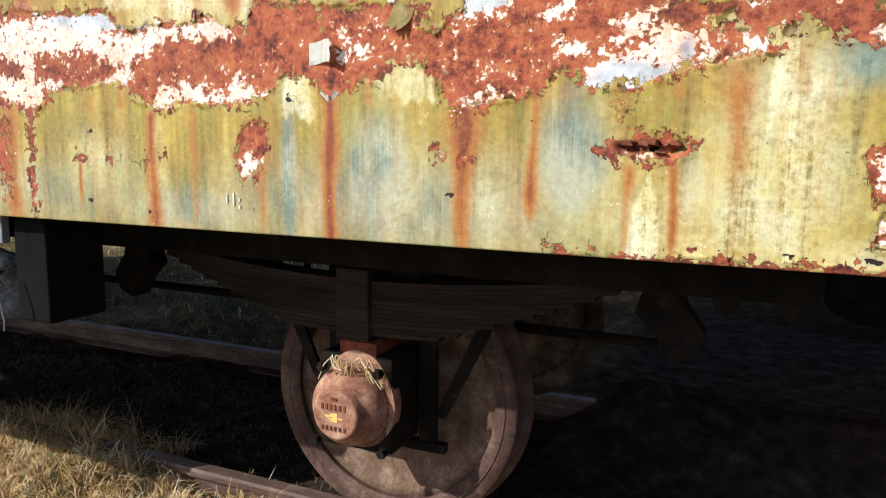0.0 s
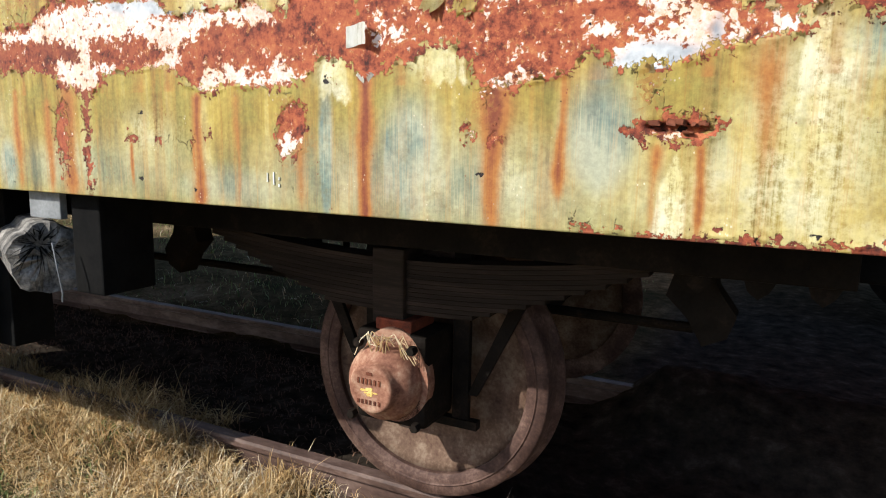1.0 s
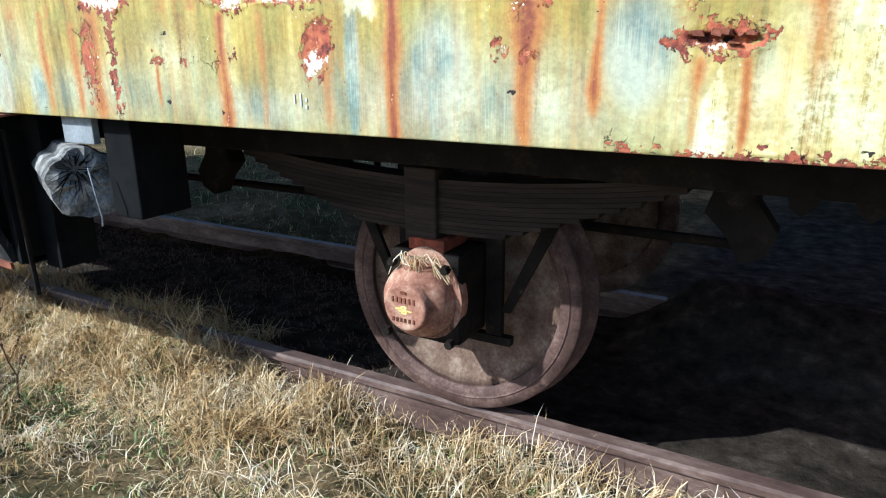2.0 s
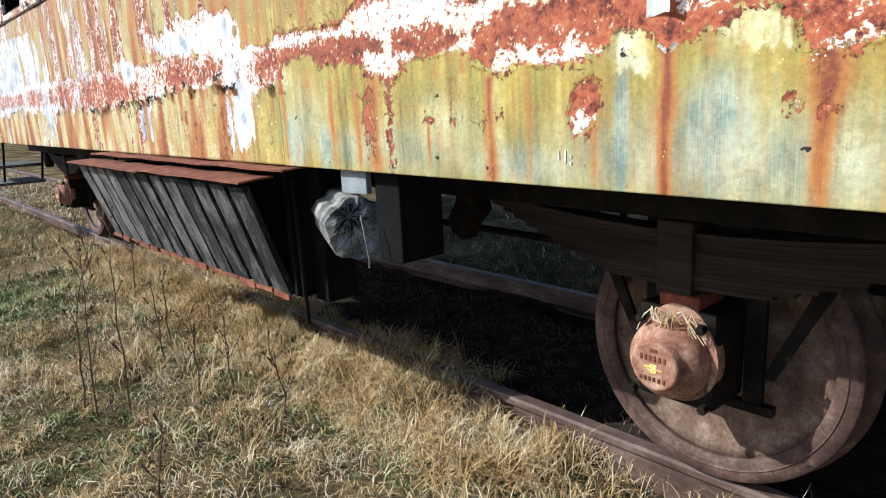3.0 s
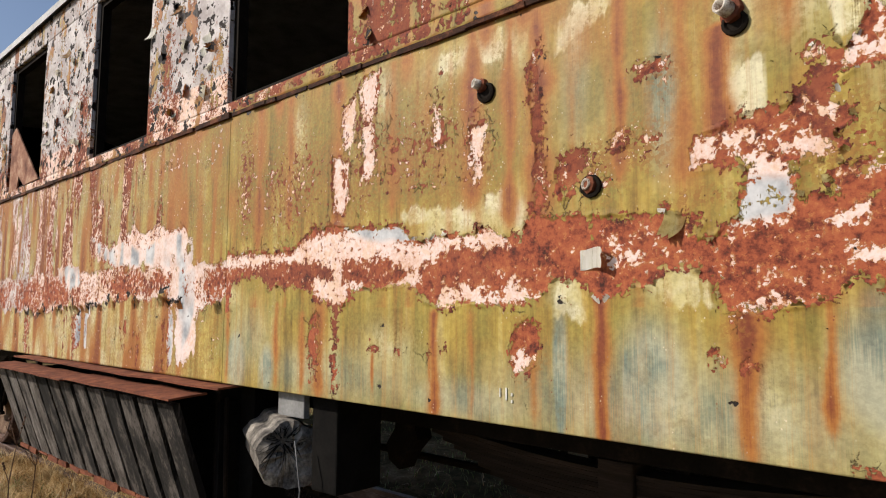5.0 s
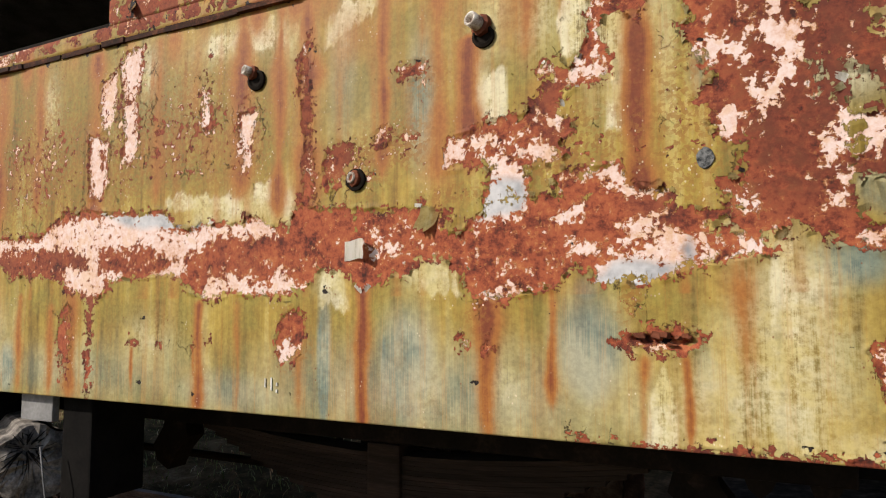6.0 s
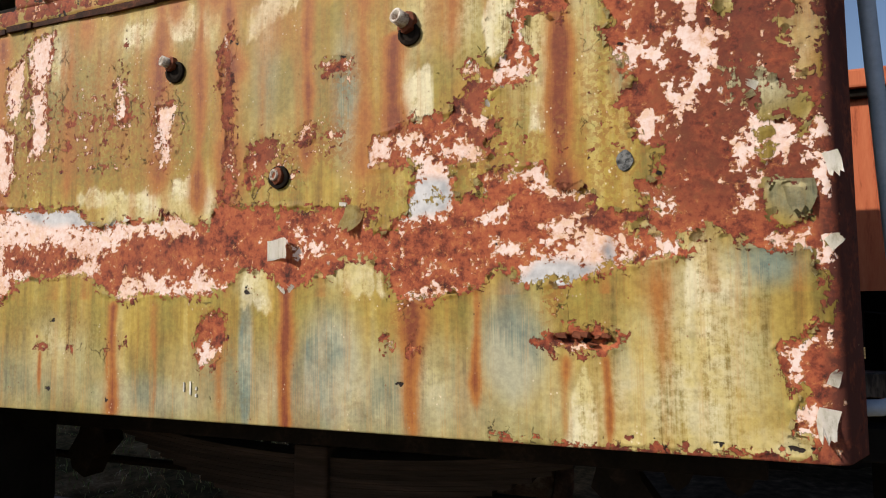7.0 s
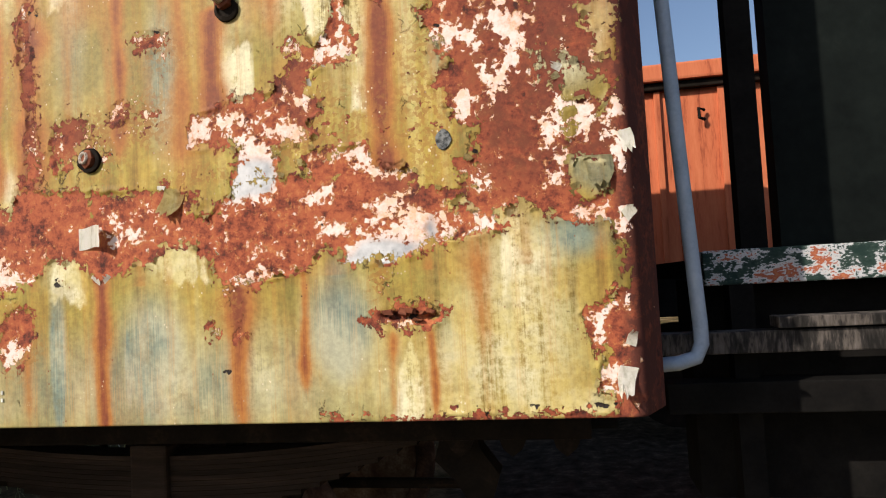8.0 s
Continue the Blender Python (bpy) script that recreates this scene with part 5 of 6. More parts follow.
def build_axle_box():
    t = thing("axle_box", "rusty cast axle box with a round embossed cover", "axle box", "axle boxes", at=(0.012, 0, 0.52))
    part("housing", box(-0.115, 0.15, 0.49, 0.70, -0.15, 0.165, 0.02), DARK_IRON, t)
    # pear-shaped flange
    out = []
    for i in range(40):
        a = 2 * math.pi * i / 40
        r = 0.142 + 0.035 * max(0, math.sin(a)) ** 3
        out.append((r * 0.93 * math.cos(a) + 0.028, r * math.sin(a) + 0.005))
    part("flange", slab(out, 0.490, 0.535), HUB, t)
    # round cover
    part("cover", lathe([(0.132, 0.495), (0.129, 0.47), (0.120, 0.445), (0.102, 0.428), (0.088, 0.420), (0.083, 0.412), (0.080, 0.393), (0.074, 0.387), (0.066, 0.3885), (0.0, 0.3885)], 56, Matrix.Translation((0.006, 0, 0.0))), HUB, t, "", True)
    for x in (-0.042, -0.027, -0.012, 0.003, 0.020, 0.036):
        part("embossed_mark", box(x, x + 0.008, 0.3855, 0.3895, 0.016, 0.034, 0.001), RUST, t)
        part("embossed_mark", box(x, x + 0.008, 0.3855, 0.3895, -0.050, -0.036, 0.001), RUST, t)
    part("embossed_mark", box(-0.008, 0.014, 0.3855, 0.3895, 0.046, 0.056, 0.001), RUST, t)
    r = random.Random(2)
    for i in range(11):
        a, d = i * 0.571, r.uniform(0.004, 0.024)
        w, h = r.uniform(0.004, 0.009), r.uniform(0.003, 0.007)
        part("paint_splash", rough_up(lathe([(0, 0.3868), (w * 0.8, 0.3868), (w, 0.389)], 7, Matrix.Translation((0.002 + d * math.cos(a), 0, -0.010 + 0.75 * d * math.sin(a))) @ Matrix.Diagonal((1.3, 1, h / w, 1))), 0.0012, 200), YELLOW, t, "flaking yellow paint")
    part("spring_seat", box(-0.045, 0.09, 0.50, 0.66, 0.165, 0.205, 0.006), ORANGE, t, "red lead spring seat")
    for x, z in ((-0.10, -0.12), (0.14, -0.12), (-0.075, 0.13), (0.125, 0.13)):
        part("bolt", lathe([(0, 0.43), (0.014, 0.43), (0.016, 0.436), (0.016, 0.456), (0, 0.456)], 6, Matrix.Translation((x, 0, z))), DARK_IRON, t)
    # rag of grease and dead grass caught on the top
    bm = bmesh.new()
    r = random.Random(3)
    for i in range(26):
        x0, a = r.uniform(-0.05, 0.09), r.uniform(-0.6, 0.9)
        tube([(x0, 0.45, 0.15 + r.uniform(-0.01, 0.02)), (x0 + 0.03 * a, 0.43, 0.15 + r.uniform(-0.02, 0.03)), (x0 + 0.08 * a, 0.44, 0.12 + r.uniform(-0.05, 0.02))], 0.0018, 4, bm)
    part("dead_grass_tuft", bm, STRAW, t)
    return t


boxes = build_axle_box()


def build_spring():
    t = thing("leaf_spring", "long laminated leaf spring, brown with rust", "leaf spring", "leaf springs", at=(0.02, 0, 0))
    n = 12
    for k in range(n):
        half = 0.92 - 0.058 * k
        bm = bmesh.new()
        rows = []
        m = 16
        for i in range(m + 1):
            x = -half + 2 * half * i / m
            z = 0.905 - k * 0.0148 + 0.12 * (x / 0.92) ** 2 * 0.75
            rows.append([bm.verts.new((x, y, z + dz)) for y, dz in ((0.53, 0), (0.63, 0), (0.63, 0.0135), (0.53, 0.0135))])
        for p, q in zip(rows, rows[1:]):
            for i in range(4):
                bm.faces.new((p[i], p[(i + 1) % 4], q[(i + 1) % 4], q[i]))
        bm.faces.new(rows[0]), bm.faces.new(rows[-1])
        bmesh.ops.recalc_face_normals(bm, faces=bm.faces)
        part("leaf", bm, SPRING, t)
    part("buckle", box(-0.075, 0.045, 0.512, 0.648, 0.705, 0.955, 0.008), SPRING, t, "broad iron buckle round the leaves")
    for s in (-1, 1):
        part("eye", lathe([(0, 0.52), (0.035, 0.52), (0.035, 0.64), (0, 0.64)], 16, Matrix.Translation((s * 0.93, 0, 1.0))), DARK_IRON, t)
    return t


spring = build_spring()


def build_guard():
    """Horn plate that guides the axle box, with its raking stays."""
    t = thing("axle_guard", "dark iron horn plate with raking stays", "axle guard", "axle guards")
    for s in (-1, 1):
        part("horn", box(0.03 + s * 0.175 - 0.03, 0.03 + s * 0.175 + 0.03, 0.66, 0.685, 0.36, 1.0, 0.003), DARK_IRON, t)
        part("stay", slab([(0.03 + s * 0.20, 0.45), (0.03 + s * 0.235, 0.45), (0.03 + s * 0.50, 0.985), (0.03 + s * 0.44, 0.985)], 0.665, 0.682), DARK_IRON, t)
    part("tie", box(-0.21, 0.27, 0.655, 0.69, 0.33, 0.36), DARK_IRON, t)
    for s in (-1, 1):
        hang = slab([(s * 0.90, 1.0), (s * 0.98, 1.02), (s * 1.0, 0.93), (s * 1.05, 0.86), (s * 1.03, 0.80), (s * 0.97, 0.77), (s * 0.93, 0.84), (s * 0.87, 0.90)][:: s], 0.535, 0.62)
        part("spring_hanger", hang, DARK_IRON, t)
    return t


guard = build_guard()
for ob in (wheels, boxes, spring, guard):
    p = ob.location
    copy_thing(ob, Matrix.Translation((p.x - 7.3, p.y, p.z)))

# brake block gear and pipes in the dark
gear = thing("brake_gear", "black brake hangers and rods under the carriage", "brake gear")
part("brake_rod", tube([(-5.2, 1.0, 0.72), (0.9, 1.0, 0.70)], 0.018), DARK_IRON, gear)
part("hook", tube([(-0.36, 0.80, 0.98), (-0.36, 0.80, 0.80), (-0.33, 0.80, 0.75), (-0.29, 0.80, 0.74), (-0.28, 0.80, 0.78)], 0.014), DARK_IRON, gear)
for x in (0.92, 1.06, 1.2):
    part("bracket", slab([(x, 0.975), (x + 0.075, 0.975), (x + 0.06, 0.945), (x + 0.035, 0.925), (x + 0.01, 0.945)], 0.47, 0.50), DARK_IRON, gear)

# battery box with raking plank front
bat = thing("battery_box", "slatted grey timber box with rusty tin lids", "equipment box")
BX0, BX1 = -4.05, -1.53
def on_front(x, u):
    """The front rakes inwards as it goes down: u 0 at the top, 1 at the foot."""
    return (x, -0.13 + 0.17 * u, 1.03 - 0.50 * u)


np_ = 13
for i in range(np_):
    a = BX0 + (BX1 - BX0) * i / np_
    b = BX0 + (BX1 - BX0) * (i + 1) / np_ - rnd.uniform(0.03, 0.05)
    bm = bmesh.new()
    j = rnd.uniform(-0.012, 0.012)
    f = [on_front(a, 0.0), on_front(b, 0.0), on_front(b + j, 1.0 + j), on_front(a + j, 1.0 - j)]
    vs = [bm.verts.new(p) for p in f] + [bm.verts.new((p[0], p[1] + 0.028, p[2] + 0.006)) for p in f]
    for q in ((0, 1, 2, 3), (7, 6, 5, 4), (0, 4, 5, 1), (1, 5, 6, 2), (2, 6, 7, 3), (3, 7, 4, 0)):
        bm.faces.new([vs[k] for k in q])
    bmesh.ops.subdivide_edges(bm, edges=bm.edges[:], cuts=2, use_grid_fill=True)
    rough_up(bm, 0.004, 14)
    bmesh.ops.recalc_face_normals(bm, faces=bm.faces)
    part("plank", bm, GREYWOOD, bat)
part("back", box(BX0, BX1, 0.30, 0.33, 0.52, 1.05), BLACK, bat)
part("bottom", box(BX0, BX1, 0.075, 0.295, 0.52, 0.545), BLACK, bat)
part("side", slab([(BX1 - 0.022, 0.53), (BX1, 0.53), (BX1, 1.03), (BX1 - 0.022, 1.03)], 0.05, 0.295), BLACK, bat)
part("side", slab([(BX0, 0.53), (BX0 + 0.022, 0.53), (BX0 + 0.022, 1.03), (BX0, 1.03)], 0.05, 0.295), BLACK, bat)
for i in range(14):
    a = BX0 + (BX1 - BX0) * i / 14
    w, h = (BX1 - BX0) / 14 - rnd.uniform(0.01, 0.06), rnd.uniform(0.012, 0.032)
    part("foot_iron", rough_up(box(a, a + w, 0.030, 0.046, 0.535 - h, 0.535), 0.010, 24), RUST, bat, "rust-eaten angle iron")
for a, b, y0, y1, z in ((BX0 - 0.05, -2.70, -0.19, -0.02, 1.055), (-2.72, BX1 + 0.02, -0.18, -0.02, 1.062), (BX0 + 0.1, -1.34, -0.07, 0.10, 1.105)):
    bm = box(a, b, y0, y1, z - 0.004, z + 0.004, 0.0, Matrix())
    bmesh.ops.subdivide_edges(bm, edges=bm.edges[:], cuts=8, use_grid_fill=True)
    for v in bm.verts:
        v.co.z += 0.05 * (v.co.y - y0) + 0.008 * noise.noise(v.co * 4)
    part("lid", bm, RUST, bat, "bent rusty tin lid")
for x in (BX0 + 0.1, -2.7, BX1 - 0.06):
    part("strap", box(x, x + 0.035, 0.06, 0.09, 0.545, 1.118), DARK_IRON, bat)
# added case: fills the dark gap and throws a shadow on the rail
part("added_case", box(-1.525, -1.42, 0.14, 0.30, 0.50, 1.10, 0.006), BLACK, bat, "tarred case behind the box")
# brace beside the box
part("brace", tube([(-1.50, 0.06, 1.05), (-1.51, 0.08, 0.40)], 0.010, 8), DARK_IRON, bat)

# log slung under the floor
log = thing("timber_log", "bleached cracked log end slung under the carriage", "log")
E_ = Vector((-0.995, 0.02, 0.905))
D_ = Vector((-0.90, 0.42, -0.02)).normalized()
A_ = D_.cross(Vector((0, 0, 1))).normalized()
U_ = A_.cross(D_)
bm = bmesh.new()
rings = []
for d, k in ((0.0, 0.0), (0.0, 0.35), (0.0, 0.7), (0.006, 1.0), (0.05, 1.03), (0.2, 1.0), (0.5, 0.96), (0.9, 0.95)):
    if k == 0:
        rings.append([bm.verts.new(E_)])
        continue
    ring = []
    for i in range(40):
        a = 2 * math.pi * i / 40
        r = 0.116 * k * (1 + 0.10 * math.sin(a + 2.2) + 0.05 * math.sin(5 * a) + 0.03 * math.sin(11 * a))
        crack = 0.02 * noise.noise(Vector((3 * math.cos(a), 3 * math.sin(a), k * 2.5))) if d < 0.01 else 0.0
        ring.append(bm.verts.new(E_ + D_ * (d + crack) + (A_ * math.cos(a) + U_ * math.sin(a)) * r))
    rings.append(ring)
for p, q in zip(rings, rings[1:]):
    for i in range(40):
        j = (i + 1) % 40
        bm.faces.new((p[0], q[i], q[j]) if len(p) == 1 else (p[i], p[j], q[j], q[i]))
bmesh.ops.recalc_face_normals(bm, faces=bm.faces)
part("trunk", bm, LOGWOOD, log)
bm = bmesh.new()
C_ = E_ + A_ * -0.02 + U_ * 0.045
for i in range(46):
    a = rnd.uniform(0, 6.28)
    r1, r2, sw = rnd.uniform(0.008, 0.04), rnd.uniform(0.04, 0.12), rnd.uniform(-0.35, 0.35)
    ps = []
    for q in range(5):
        rr = r1 + (r2 - r1) * q / 4
        v = C_ + (A_ * math.cos(a + sw * q / 4) + U_ * math.sin(a + sw * q / 4)) * rr
        if (v - E_).length < 0.108:
            ps.append(v - D_ * 0.006)
    if len(ps) > 1:
        tube(ps, rnd.uniform(0.001, 0.003), 4, bm, 0.0006)
part("crack", bm, BLACK, log, "dark radial drying cracks")
hanger = thing("hanging_post", "grey plate and tarred post hanging from the frame", "post")
part("plate", box(-1.09, -0.93, 0.035, 0.06, 1.03, 1.118, 0.004), GREYPAINT, hanger, "grey painted plate")
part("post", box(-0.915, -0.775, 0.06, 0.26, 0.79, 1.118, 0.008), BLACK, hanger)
part("cord", tube([(-0.93, 0.0, 0.96), (-0.905, -0.005, 0.88), (-0.895, 0.0, 0.80), (-0.90, 0.0, 0.77)], 0.003, 5), GREYPAINT, hanger, "frayed pale cord")

# steps and coupling at the far end
step = thing("entrance_step", "hanging iron entrance steps with pale boards", "steps")
for y in (0.1, 0.5):
    part("hanger", slab([(-8.15, 1.11), (-8.11, 1.11), (-8.45, 0.62), (-8.49, 0.62)], y, y + 0.02), BLACK, step)
part("board", box(-8.95, -8.25, -0.12, 0.5, 0.60, 0.63), GREYWOOD, step)
part("board", box(-9.15, -8.3, 0.0, 0.5, 0.80, 0.83), GREYWOOD, step)
lampb = thing("end_bracket", "small dark ribbed fitting on the carriage end", "bracket")
part("rod", tube([(-8.70, 0.02, 2.6), (-8.75, -0.03, 2.6)], 0.015), BLACK, lampb)
for i in range(5):
    part("rib", lathe([(0, -0.03), (0.04, -0.03), (0.05, 0.0), (0.04, 0.03), (0, 0.03)], 12, Matrix.Translation((-8.755, -0.035, 2.44 + 0.075 * i)) @ pose(0, 0, 0, 90, 0, 0)), BLACK, lampb)

# ---- beyond the corner ----
rail_ = thing("handrail", "vertical blue-grey tubular handrail at the carriage end", "handrail")
part("pipe", tube([(1.495, 0.27, 2.75), (1.51, 0.27, 2.1), (1.53, 0.26, 1.6), (1.545, 0.255, 1.27), (1.545, 0.255, 1.225), (1.53, 0.245, 1.197), (1.49, 0.235, 1.187), (1.44, 0.225, 1.185)], 0.0165, 14), BLUEPIPE, rail_, "", True)
part("foot", lathe([(0, 0), (0.035, 0), (0.035, 0.012), (0, 0.012)], 10, Matrix.Translation((1.428, 0.225, 1.185)) @ pose(0, 0, 0, 0, 0, -90)), RUST, rail_)

nextw = thing("neighbouring_wagon", "dark wagon with an open plank platform, in deep shade", "railway wagon")
part("sill", rough_up(box(1.62, 4.2, 0.56, 0.62, 1.344, 1.437, 0.006), 0.002, 12), FLAKED, nextw, "flaking green and white sill")
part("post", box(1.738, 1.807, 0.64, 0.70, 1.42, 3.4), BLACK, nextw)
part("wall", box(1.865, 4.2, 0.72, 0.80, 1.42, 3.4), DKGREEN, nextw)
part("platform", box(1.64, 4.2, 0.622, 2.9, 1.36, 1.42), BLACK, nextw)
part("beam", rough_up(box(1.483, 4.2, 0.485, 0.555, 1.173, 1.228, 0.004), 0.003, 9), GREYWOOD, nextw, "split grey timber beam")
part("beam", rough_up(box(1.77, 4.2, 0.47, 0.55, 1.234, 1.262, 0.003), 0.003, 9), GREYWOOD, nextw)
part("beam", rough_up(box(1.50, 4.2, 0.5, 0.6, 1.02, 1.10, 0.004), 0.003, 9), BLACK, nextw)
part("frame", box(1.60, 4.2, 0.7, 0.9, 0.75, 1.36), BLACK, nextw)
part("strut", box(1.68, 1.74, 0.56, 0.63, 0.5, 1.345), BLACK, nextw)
part("wheel", lathe([(0, 0), (0.10, -0.02), (0.40, 0.02), (0.46, 0), (0.46, 0.13), (0, 0.13)], 48, Matrix.Translation((3.2, 0.72, 0.467))), DARK_IRON, nextw)
part("axle_guard", box(3.0, 3.4, 0.66, 0.71, 0.4, 0.75), DARK_IRON, nextw)

far = thing("goods_wagon", "orange painted rusty goods wagon on the next track", "railway wagon")
part("body", box(0.9, 9.0, 4.62, 7.2, 1.35, 3.02, 0.02), WAGON, far)
part("cornice", box(0.85, 9.05, 4.55, 7.25, 2.93, 2.99, 0.01), DARK_IRON, far)
part("roof_edge", box(0.85, 9.05, 4.5, 7.3, 2.992, 3.14, 0.02), WAGON, far)
part("floor_frame", box(0.9, 9.0, 4.65, 7.1, 1.0, 1.348), BLACK, far)
for x in (2.2, 7.6):
    w = part("wheel", lathe([(0, 0), (0.46, 0), (0.46, 0.12), (0, 0.12)], 32, Matrix.Translation((x, 4.9, 0.47))), DARK_IRON, far)
for x in (2.10, 2.62):
    part("rib", box(x, x + 0.05, 4.585, 4.62, 1.4, 2.925, 0.005), WAGON, far)
part("hasp", tube([(2.50, 4.58, 2.73), (2.45, 4.54, 2.74), (2.45, 4.54, 2.66), (2.50, 4.58, 2.65)], 0.014, 6), BLACK, far)


# ---- grass ----
def blades(name, n, xs, ys, length, width, lay, material, label, seed, keep=None, tuft=0):
    """Many bent blades in one mesh: three segments each, narrowing to the tip; tuft: so many spring from one root."""
    r = np.random.RandomState(seed)
    x, y = r.uniform(*xs, n // max(tuft, 1)), r.uniform(*ys, n // max(tuft, 1))
    if keep:
        k = keep(x, y, r)
        x, y = x[k], y[k]
    n = len(x)
    own = 1.0
    if tuft:
        way, own = np.repeat(r.uniform(0, 2 * np.pi, n), tuft), np.repeat(r.uniform(0.55, 1.35, n), tuft)
        n = n * tuft
        x, y = np.repeat(x, tuft) + r.normal(0, 0.022, n), np.repeat(y, tuft) + r.normal(0, 0.022, n)
    z = height(x, y) - 0.01
    L = own * length * r.uniform(0.45, 1.25, n) * (0.7 + 0.9 * vnoise(x, y, 2.2, 14))
    w = width * r.uniform(0.6, 1.3, n)
    a = r.uniform(0, 2 * np.pi, n) + 1.5 * vnoise(x, y, 1.5, 16)
    if tuft:
        a = way + r.normal(0, 1.0, n)
    b = a + r.uniform(-0.9, 0.9, n)
    lean = lay * r.uniform(0.35, 1.3, n)
    side = np.stack([-np.sin(a + r.uniform(-1, 1, n)), np.cos(a), 0 * a], -1)
    pts = [np.stack([x, y, z], -1)]
    for k, t in enumerate((0.33, 0.36, 0.31)):
        th = np.clip(lean * (0.4 + 0.75 * k), 0, 2.1)
        d = np.stack([np.sin(th) * np.cos(a + (b - a) * k / 2), np.sin(th) * np.sin(a + (b - a) * k / 2), np.cos(th)], -1)
        q = pts[-1] + d * (L * t)[:, None]
        q[:, 2] = np.maximum(q[:, 2], z + 0.006 + 0.012 * r.rand(n))
        pts.append(q)
    verts = []
    for p, s in zip(pts[:3], (0.5, 0.45, 0.3)):
        verts += [p - side * (w * s)[:, None], p + side * (w * s)[:, None]]
    verts.append(pts[3])
    co = np.stack(verts, 1).reshape(-1, 3)
    base = np.arange(n)[:, None] * 7
    quads = np.concatenate([base + np.array([[0, 1, 3, 2]]), base + np.array([[2, 3, 5, 4]])])
    tris = base + np.array([[4, 5, 6]])
    me = bpy.data.meshes.new(name)
    loops = np.concatenate([quads.ravel(), tris.ravel()])
    me.vertices.add(len(co)), me.loops.add(len(loops)), me.polygons.add(len(quads) + len(tris))
    me.vertices.foreach_set("co", co.ravel())
    me.loops.foreach_set("vertex_index", loops)
    me.polygons.foreach_set("loop_start", np.concatenate([np.arange(len(quads)) * 4, len(quads) * 4 + np.arange(len(tris)) * 3]))
    me.update(calc_edges=True)
    me.materials.append(material)
    return tagged(new(name, me), label, "grass", kind="stuff")


def meadow(x, y, r):
    """Thins towards the rail and leaves green hollows."""
    off = np.clip((0.74 - y + 0.2 * fbm(x, y, 2.5, 31)) / 0.12, 0, 1) * np.clip(0.62 + 4.5 * fbm(x, y, 2.2, 61) + 2.5 * fbm(x, y, 9, 63), 0.3, 1) * np.clip(0.95 - 3.5 * fbm(x, y, 1.3, 44), 0.35, 1)
    near = np.clip(1.25 - 0.10 * np.abs(x + 1.5), 0.25, 1)
    return r.rand(len(x)) < off * near


def tussocks(x, y, r):
    return r.rand(len(x)) < np.clip(6 * fbm(x, y, 2.6, 52) - 0.1, 0, 1) + 0.8 * np.exp(-(((x + 1.5) / 0.8) ** 2) - ((y - 0.45) / 0.16) ** 2)


def green_spots(x, y, r):
    return r.rand(len(x)) < np.clip(5 * fbm(x, y, 1.5, 44) + 0.6, 0.08, 1) * (y < 0.6)


blades("dry_grass", 60000, (-7.5, 2.6), (-1.6, 0.85), 0.11, 0.0034, 1.7, STRAW, "matted straw-coloured dry grass", 1, meadow)
blades("green_grass", 60000, (-6.5, 2.6), (-1.6, 0.65), 0.05, 0.0075, 1.0, LEAF, "low green grass among the dry straw", 2, green_spots)
blades("dry_grass", 36000, (-5.5, 2.5), (-1.5, 0.72), 0.17, 0.0036, 1.35, STRAW, "bleached tussocks of long dry grass", 8, tussocks, 26)
blades("dry_grass", 5000, (-1.2, 2.4), (0.35, 0.74), 0.15, 0.0035, 1.2, STRAW, "taller bleached grass along the rail", 3)
blades("dry_grass", 3500, (-4.5, 0.0), (0.9, 2.2), 0.05, 0.006, 1.6, STEM, "dead leaves and straw littered between the rails", 12)
blades("dry_grass", 36000, (-6.5, -0.55), (0.2, 0.82), 0.13, 0.0042, 1.6, GOLD, "golden matted tussocks banked against the rail", 10, None, 34)
blades("dry_grass", 14000, (-6.5, -1.25), (0.60, 1.10), 0.16, 0.004, 1.3, GOLD, "long dry grass grown over the rail", 13, None, 28)
blades("dry_grass", 18000, (-5.5, 1.5), (-1.5, 0.5), 0.15, 0.0036, 1.4, GOLD, "golden brown patches of dry grass", 11, tussocks, 22)
blades("dry_grass", 26000, (-30, -7), (-9, 0.6), 0.20, 0.007, 1.4, GOLD, "dry meadow grass farther off", 4)
blades("green_grass", 18000, (-30, -5), (-9, 0.5), 0.12, 0.014, 0.9, LEAF, "green patches in the farther meadow", 5, green_spots)
blades("dry_grass", 14000, (-30, -8.6), (0.85, 2.3), 0.10, 0.010, 1.3, STRAW, "sparse dry grass between the rails", 9)
blades("dry_grass", 4000, (-14, 0), (2.4, 12), 0.12, 0.006, 1.2, STRAW, "dry grass beyond the track", 6)
blades("green_grass", 15000, (-14, 0), (2.4, 12), 0.08, 0.008, 0.8, LEAF, "green grass beyond the track", 7)


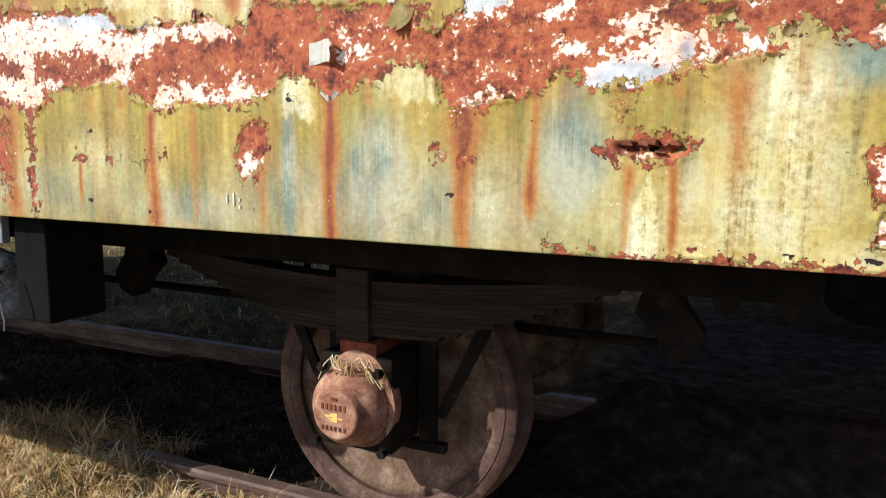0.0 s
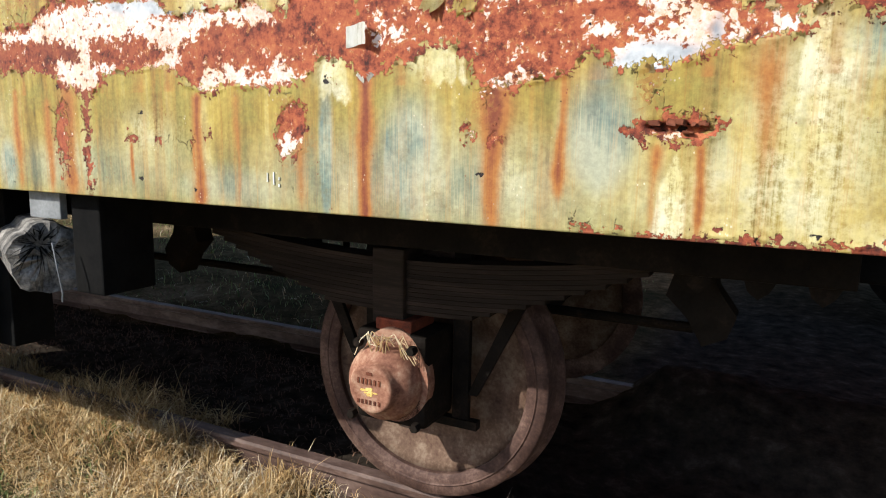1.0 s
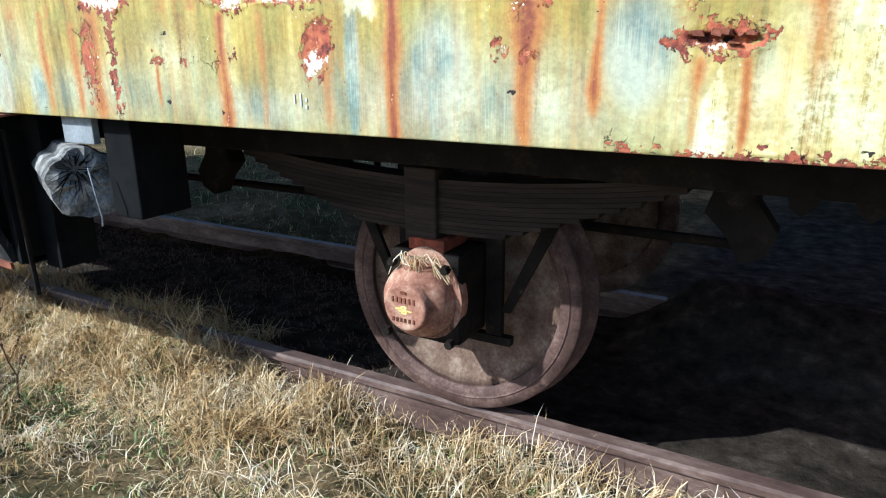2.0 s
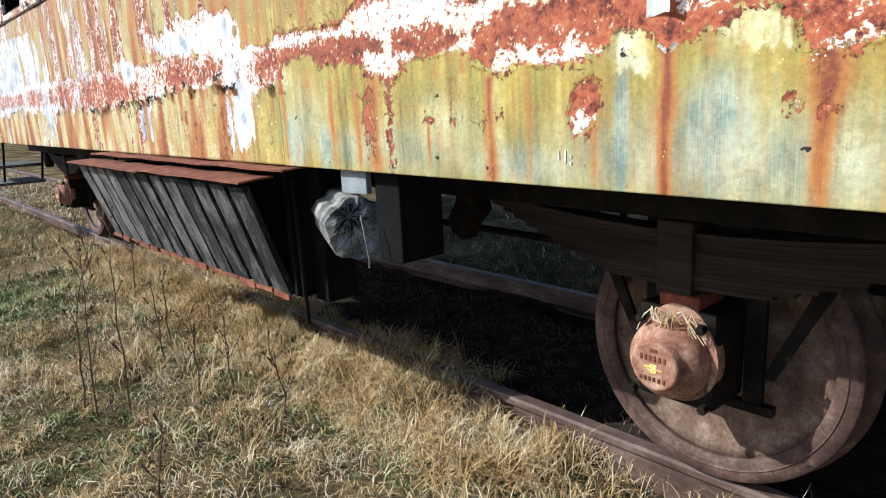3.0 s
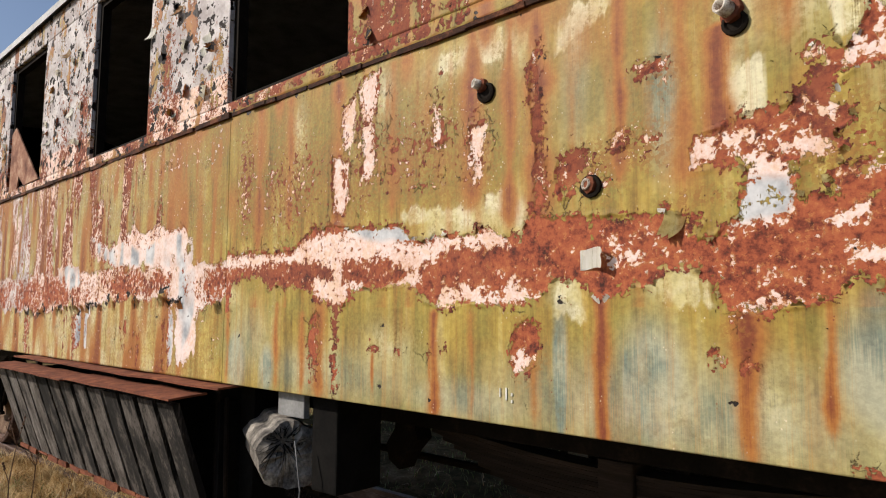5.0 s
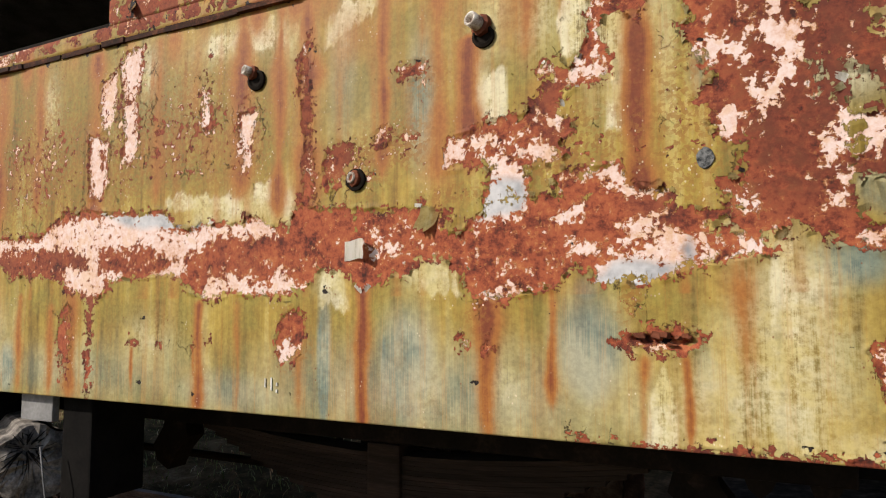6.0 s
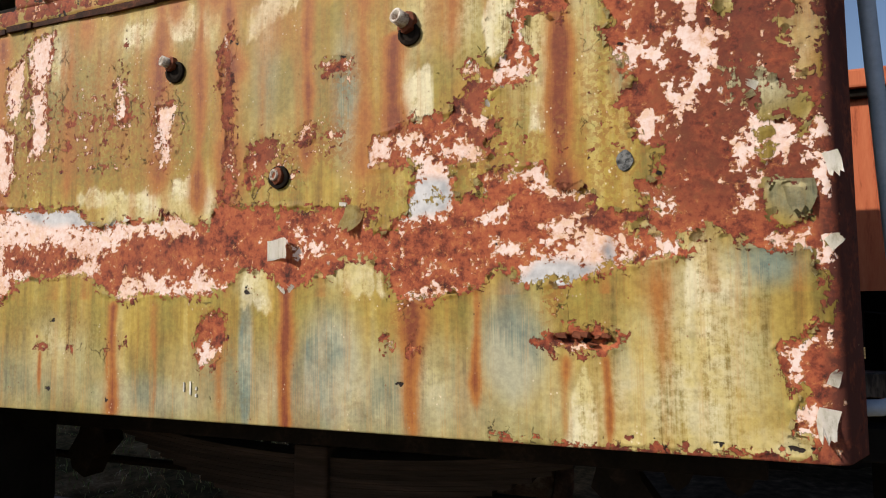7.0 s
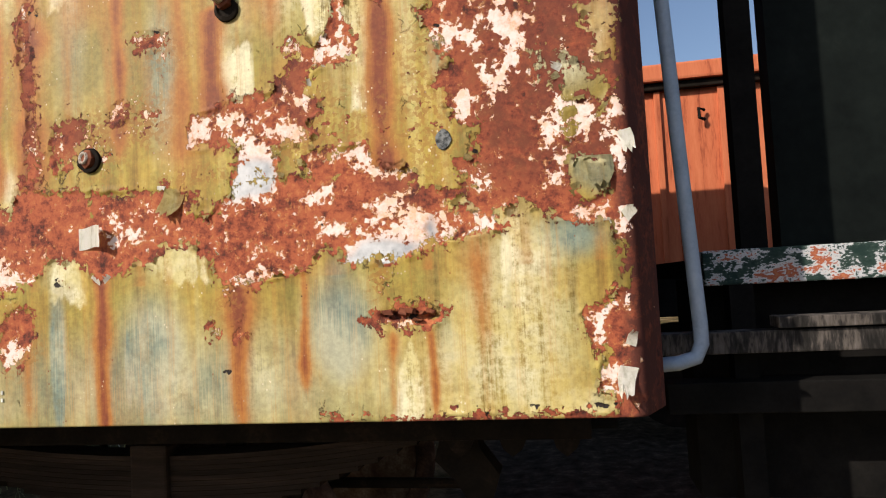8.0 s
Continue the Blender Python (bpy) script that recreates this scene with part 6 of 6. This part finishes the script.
def build_weed(x, y, h, seed):
    r = random.Random(seed)
    t = thing("dead_weed", "thin dark stalk of a dead weed with side twigs", "weed", "dead weeds", at=(x, y, float(height(np.array([x]), np.array([y]))[0]) - 0.01))
    lean = (r.uniform(-0.06, 0.06), r.uniform(-0.06, 0.06))
    pts = [(lean[0] * k * k / 36 + 0.01 * r.uniform(-1, 1), lean[1] * k * k / 36 + 0.01 * r.uniform(-1, 1), h * k / 6) for k in range(7)]
    part("stalk", tube(pts, 0.0055, 6, None, 0.002), STEM, t)
    for i in range(9):
        k = r.randint(2, 6)
        p = Vector(pts[k])
        a, l = r.uniform(0, 6.28), r.uniform(0.05, 0.14)
        bm = tube([p, p + Vector((0.4 * l * math.cos(a), 0.4 * l * math.sin(a), 0.6 * l)), p + Vector((0.6 * l * math.cos(a), 0.6 * l * math.sin(a), l))], 0.002, 4, None, 0.001)
        for j in range(5):
            q = p + Vector((0.6 * l * math.cos(a), 0.6 * l * math.sin(a), l)) * r.uniform(0.5, 1.0)
            bmesh.ops.create_icosphere(bm, subdivisions=1, radius=r.uniform(0.003, 0.007), matrix=Matrix.Translation(q))
        part("twig", bm, STEM, t)
    return t


for i, (x, y, h) in enumerate([(-2.52, -0.60, 0.80), (-2.46, -0.46, 0.95), (-2.66, -0.62, 0.70), (-2.30, -0.15, 0.45), (-1.75, 0.05, 0.42), (-3.3, 0.05, 0.55), (-4.7, 0.3, 0.7), (-5.6, 0.2, 0.6), (-1.5, -0.65, 0.30), (-2.9, -0.12, 0.55), (-2.2, -0.02, 0.4)]):
    build_weed(x, y, h, i)

# ---- far woods ----
def woods(name, x, y0, y1, n, seed, label):
    r = random.Random(seed)
    bm = bmesh.new()
    for i in range(n):
        px, py, h = x + r.uniform(-14, 14), r.uniform(y0, y1), r.choice((2.5, 3.5, 5.0, 6.0)) * r.uniform(0.8, 1.25)
        p0 = Vector((px, py, -0.2))
        tube([p0, p0 + Vector((r.uniform(-0.3, 0.3), r.uniform(-0.3, 0.3), h * 0.6)), p0 + Vector((r.uniform(-0.6, 0.6), r.uniform(-0.6, 0.6), h))], 0.09, 4, bm, 0.02)
        for j in range(20):
            s = r.uniform(0.15, 0.95)
            a, l = r.uniform(0, 6.28), r.uniform(0.8, 2.2) * (1.15 - s * 0.6)
            q = p0 + Vector((0, 0, h * s))
            e = q + Vector((l * math.cos(a), l * math.sin(a), l * r.uniform(0.3, 1.0)))
            tube([q, (q + e) / 2 + Vector((0, 0, -0.1)), e], 0.05, 3, bm, 0.012)
    return tagged(part(name, bm, BARE), label, "trees", kind="stuff")


woods("bare_woods", -110, -32, 30, 1000, 4, "belt of bare winter trees in the distance")
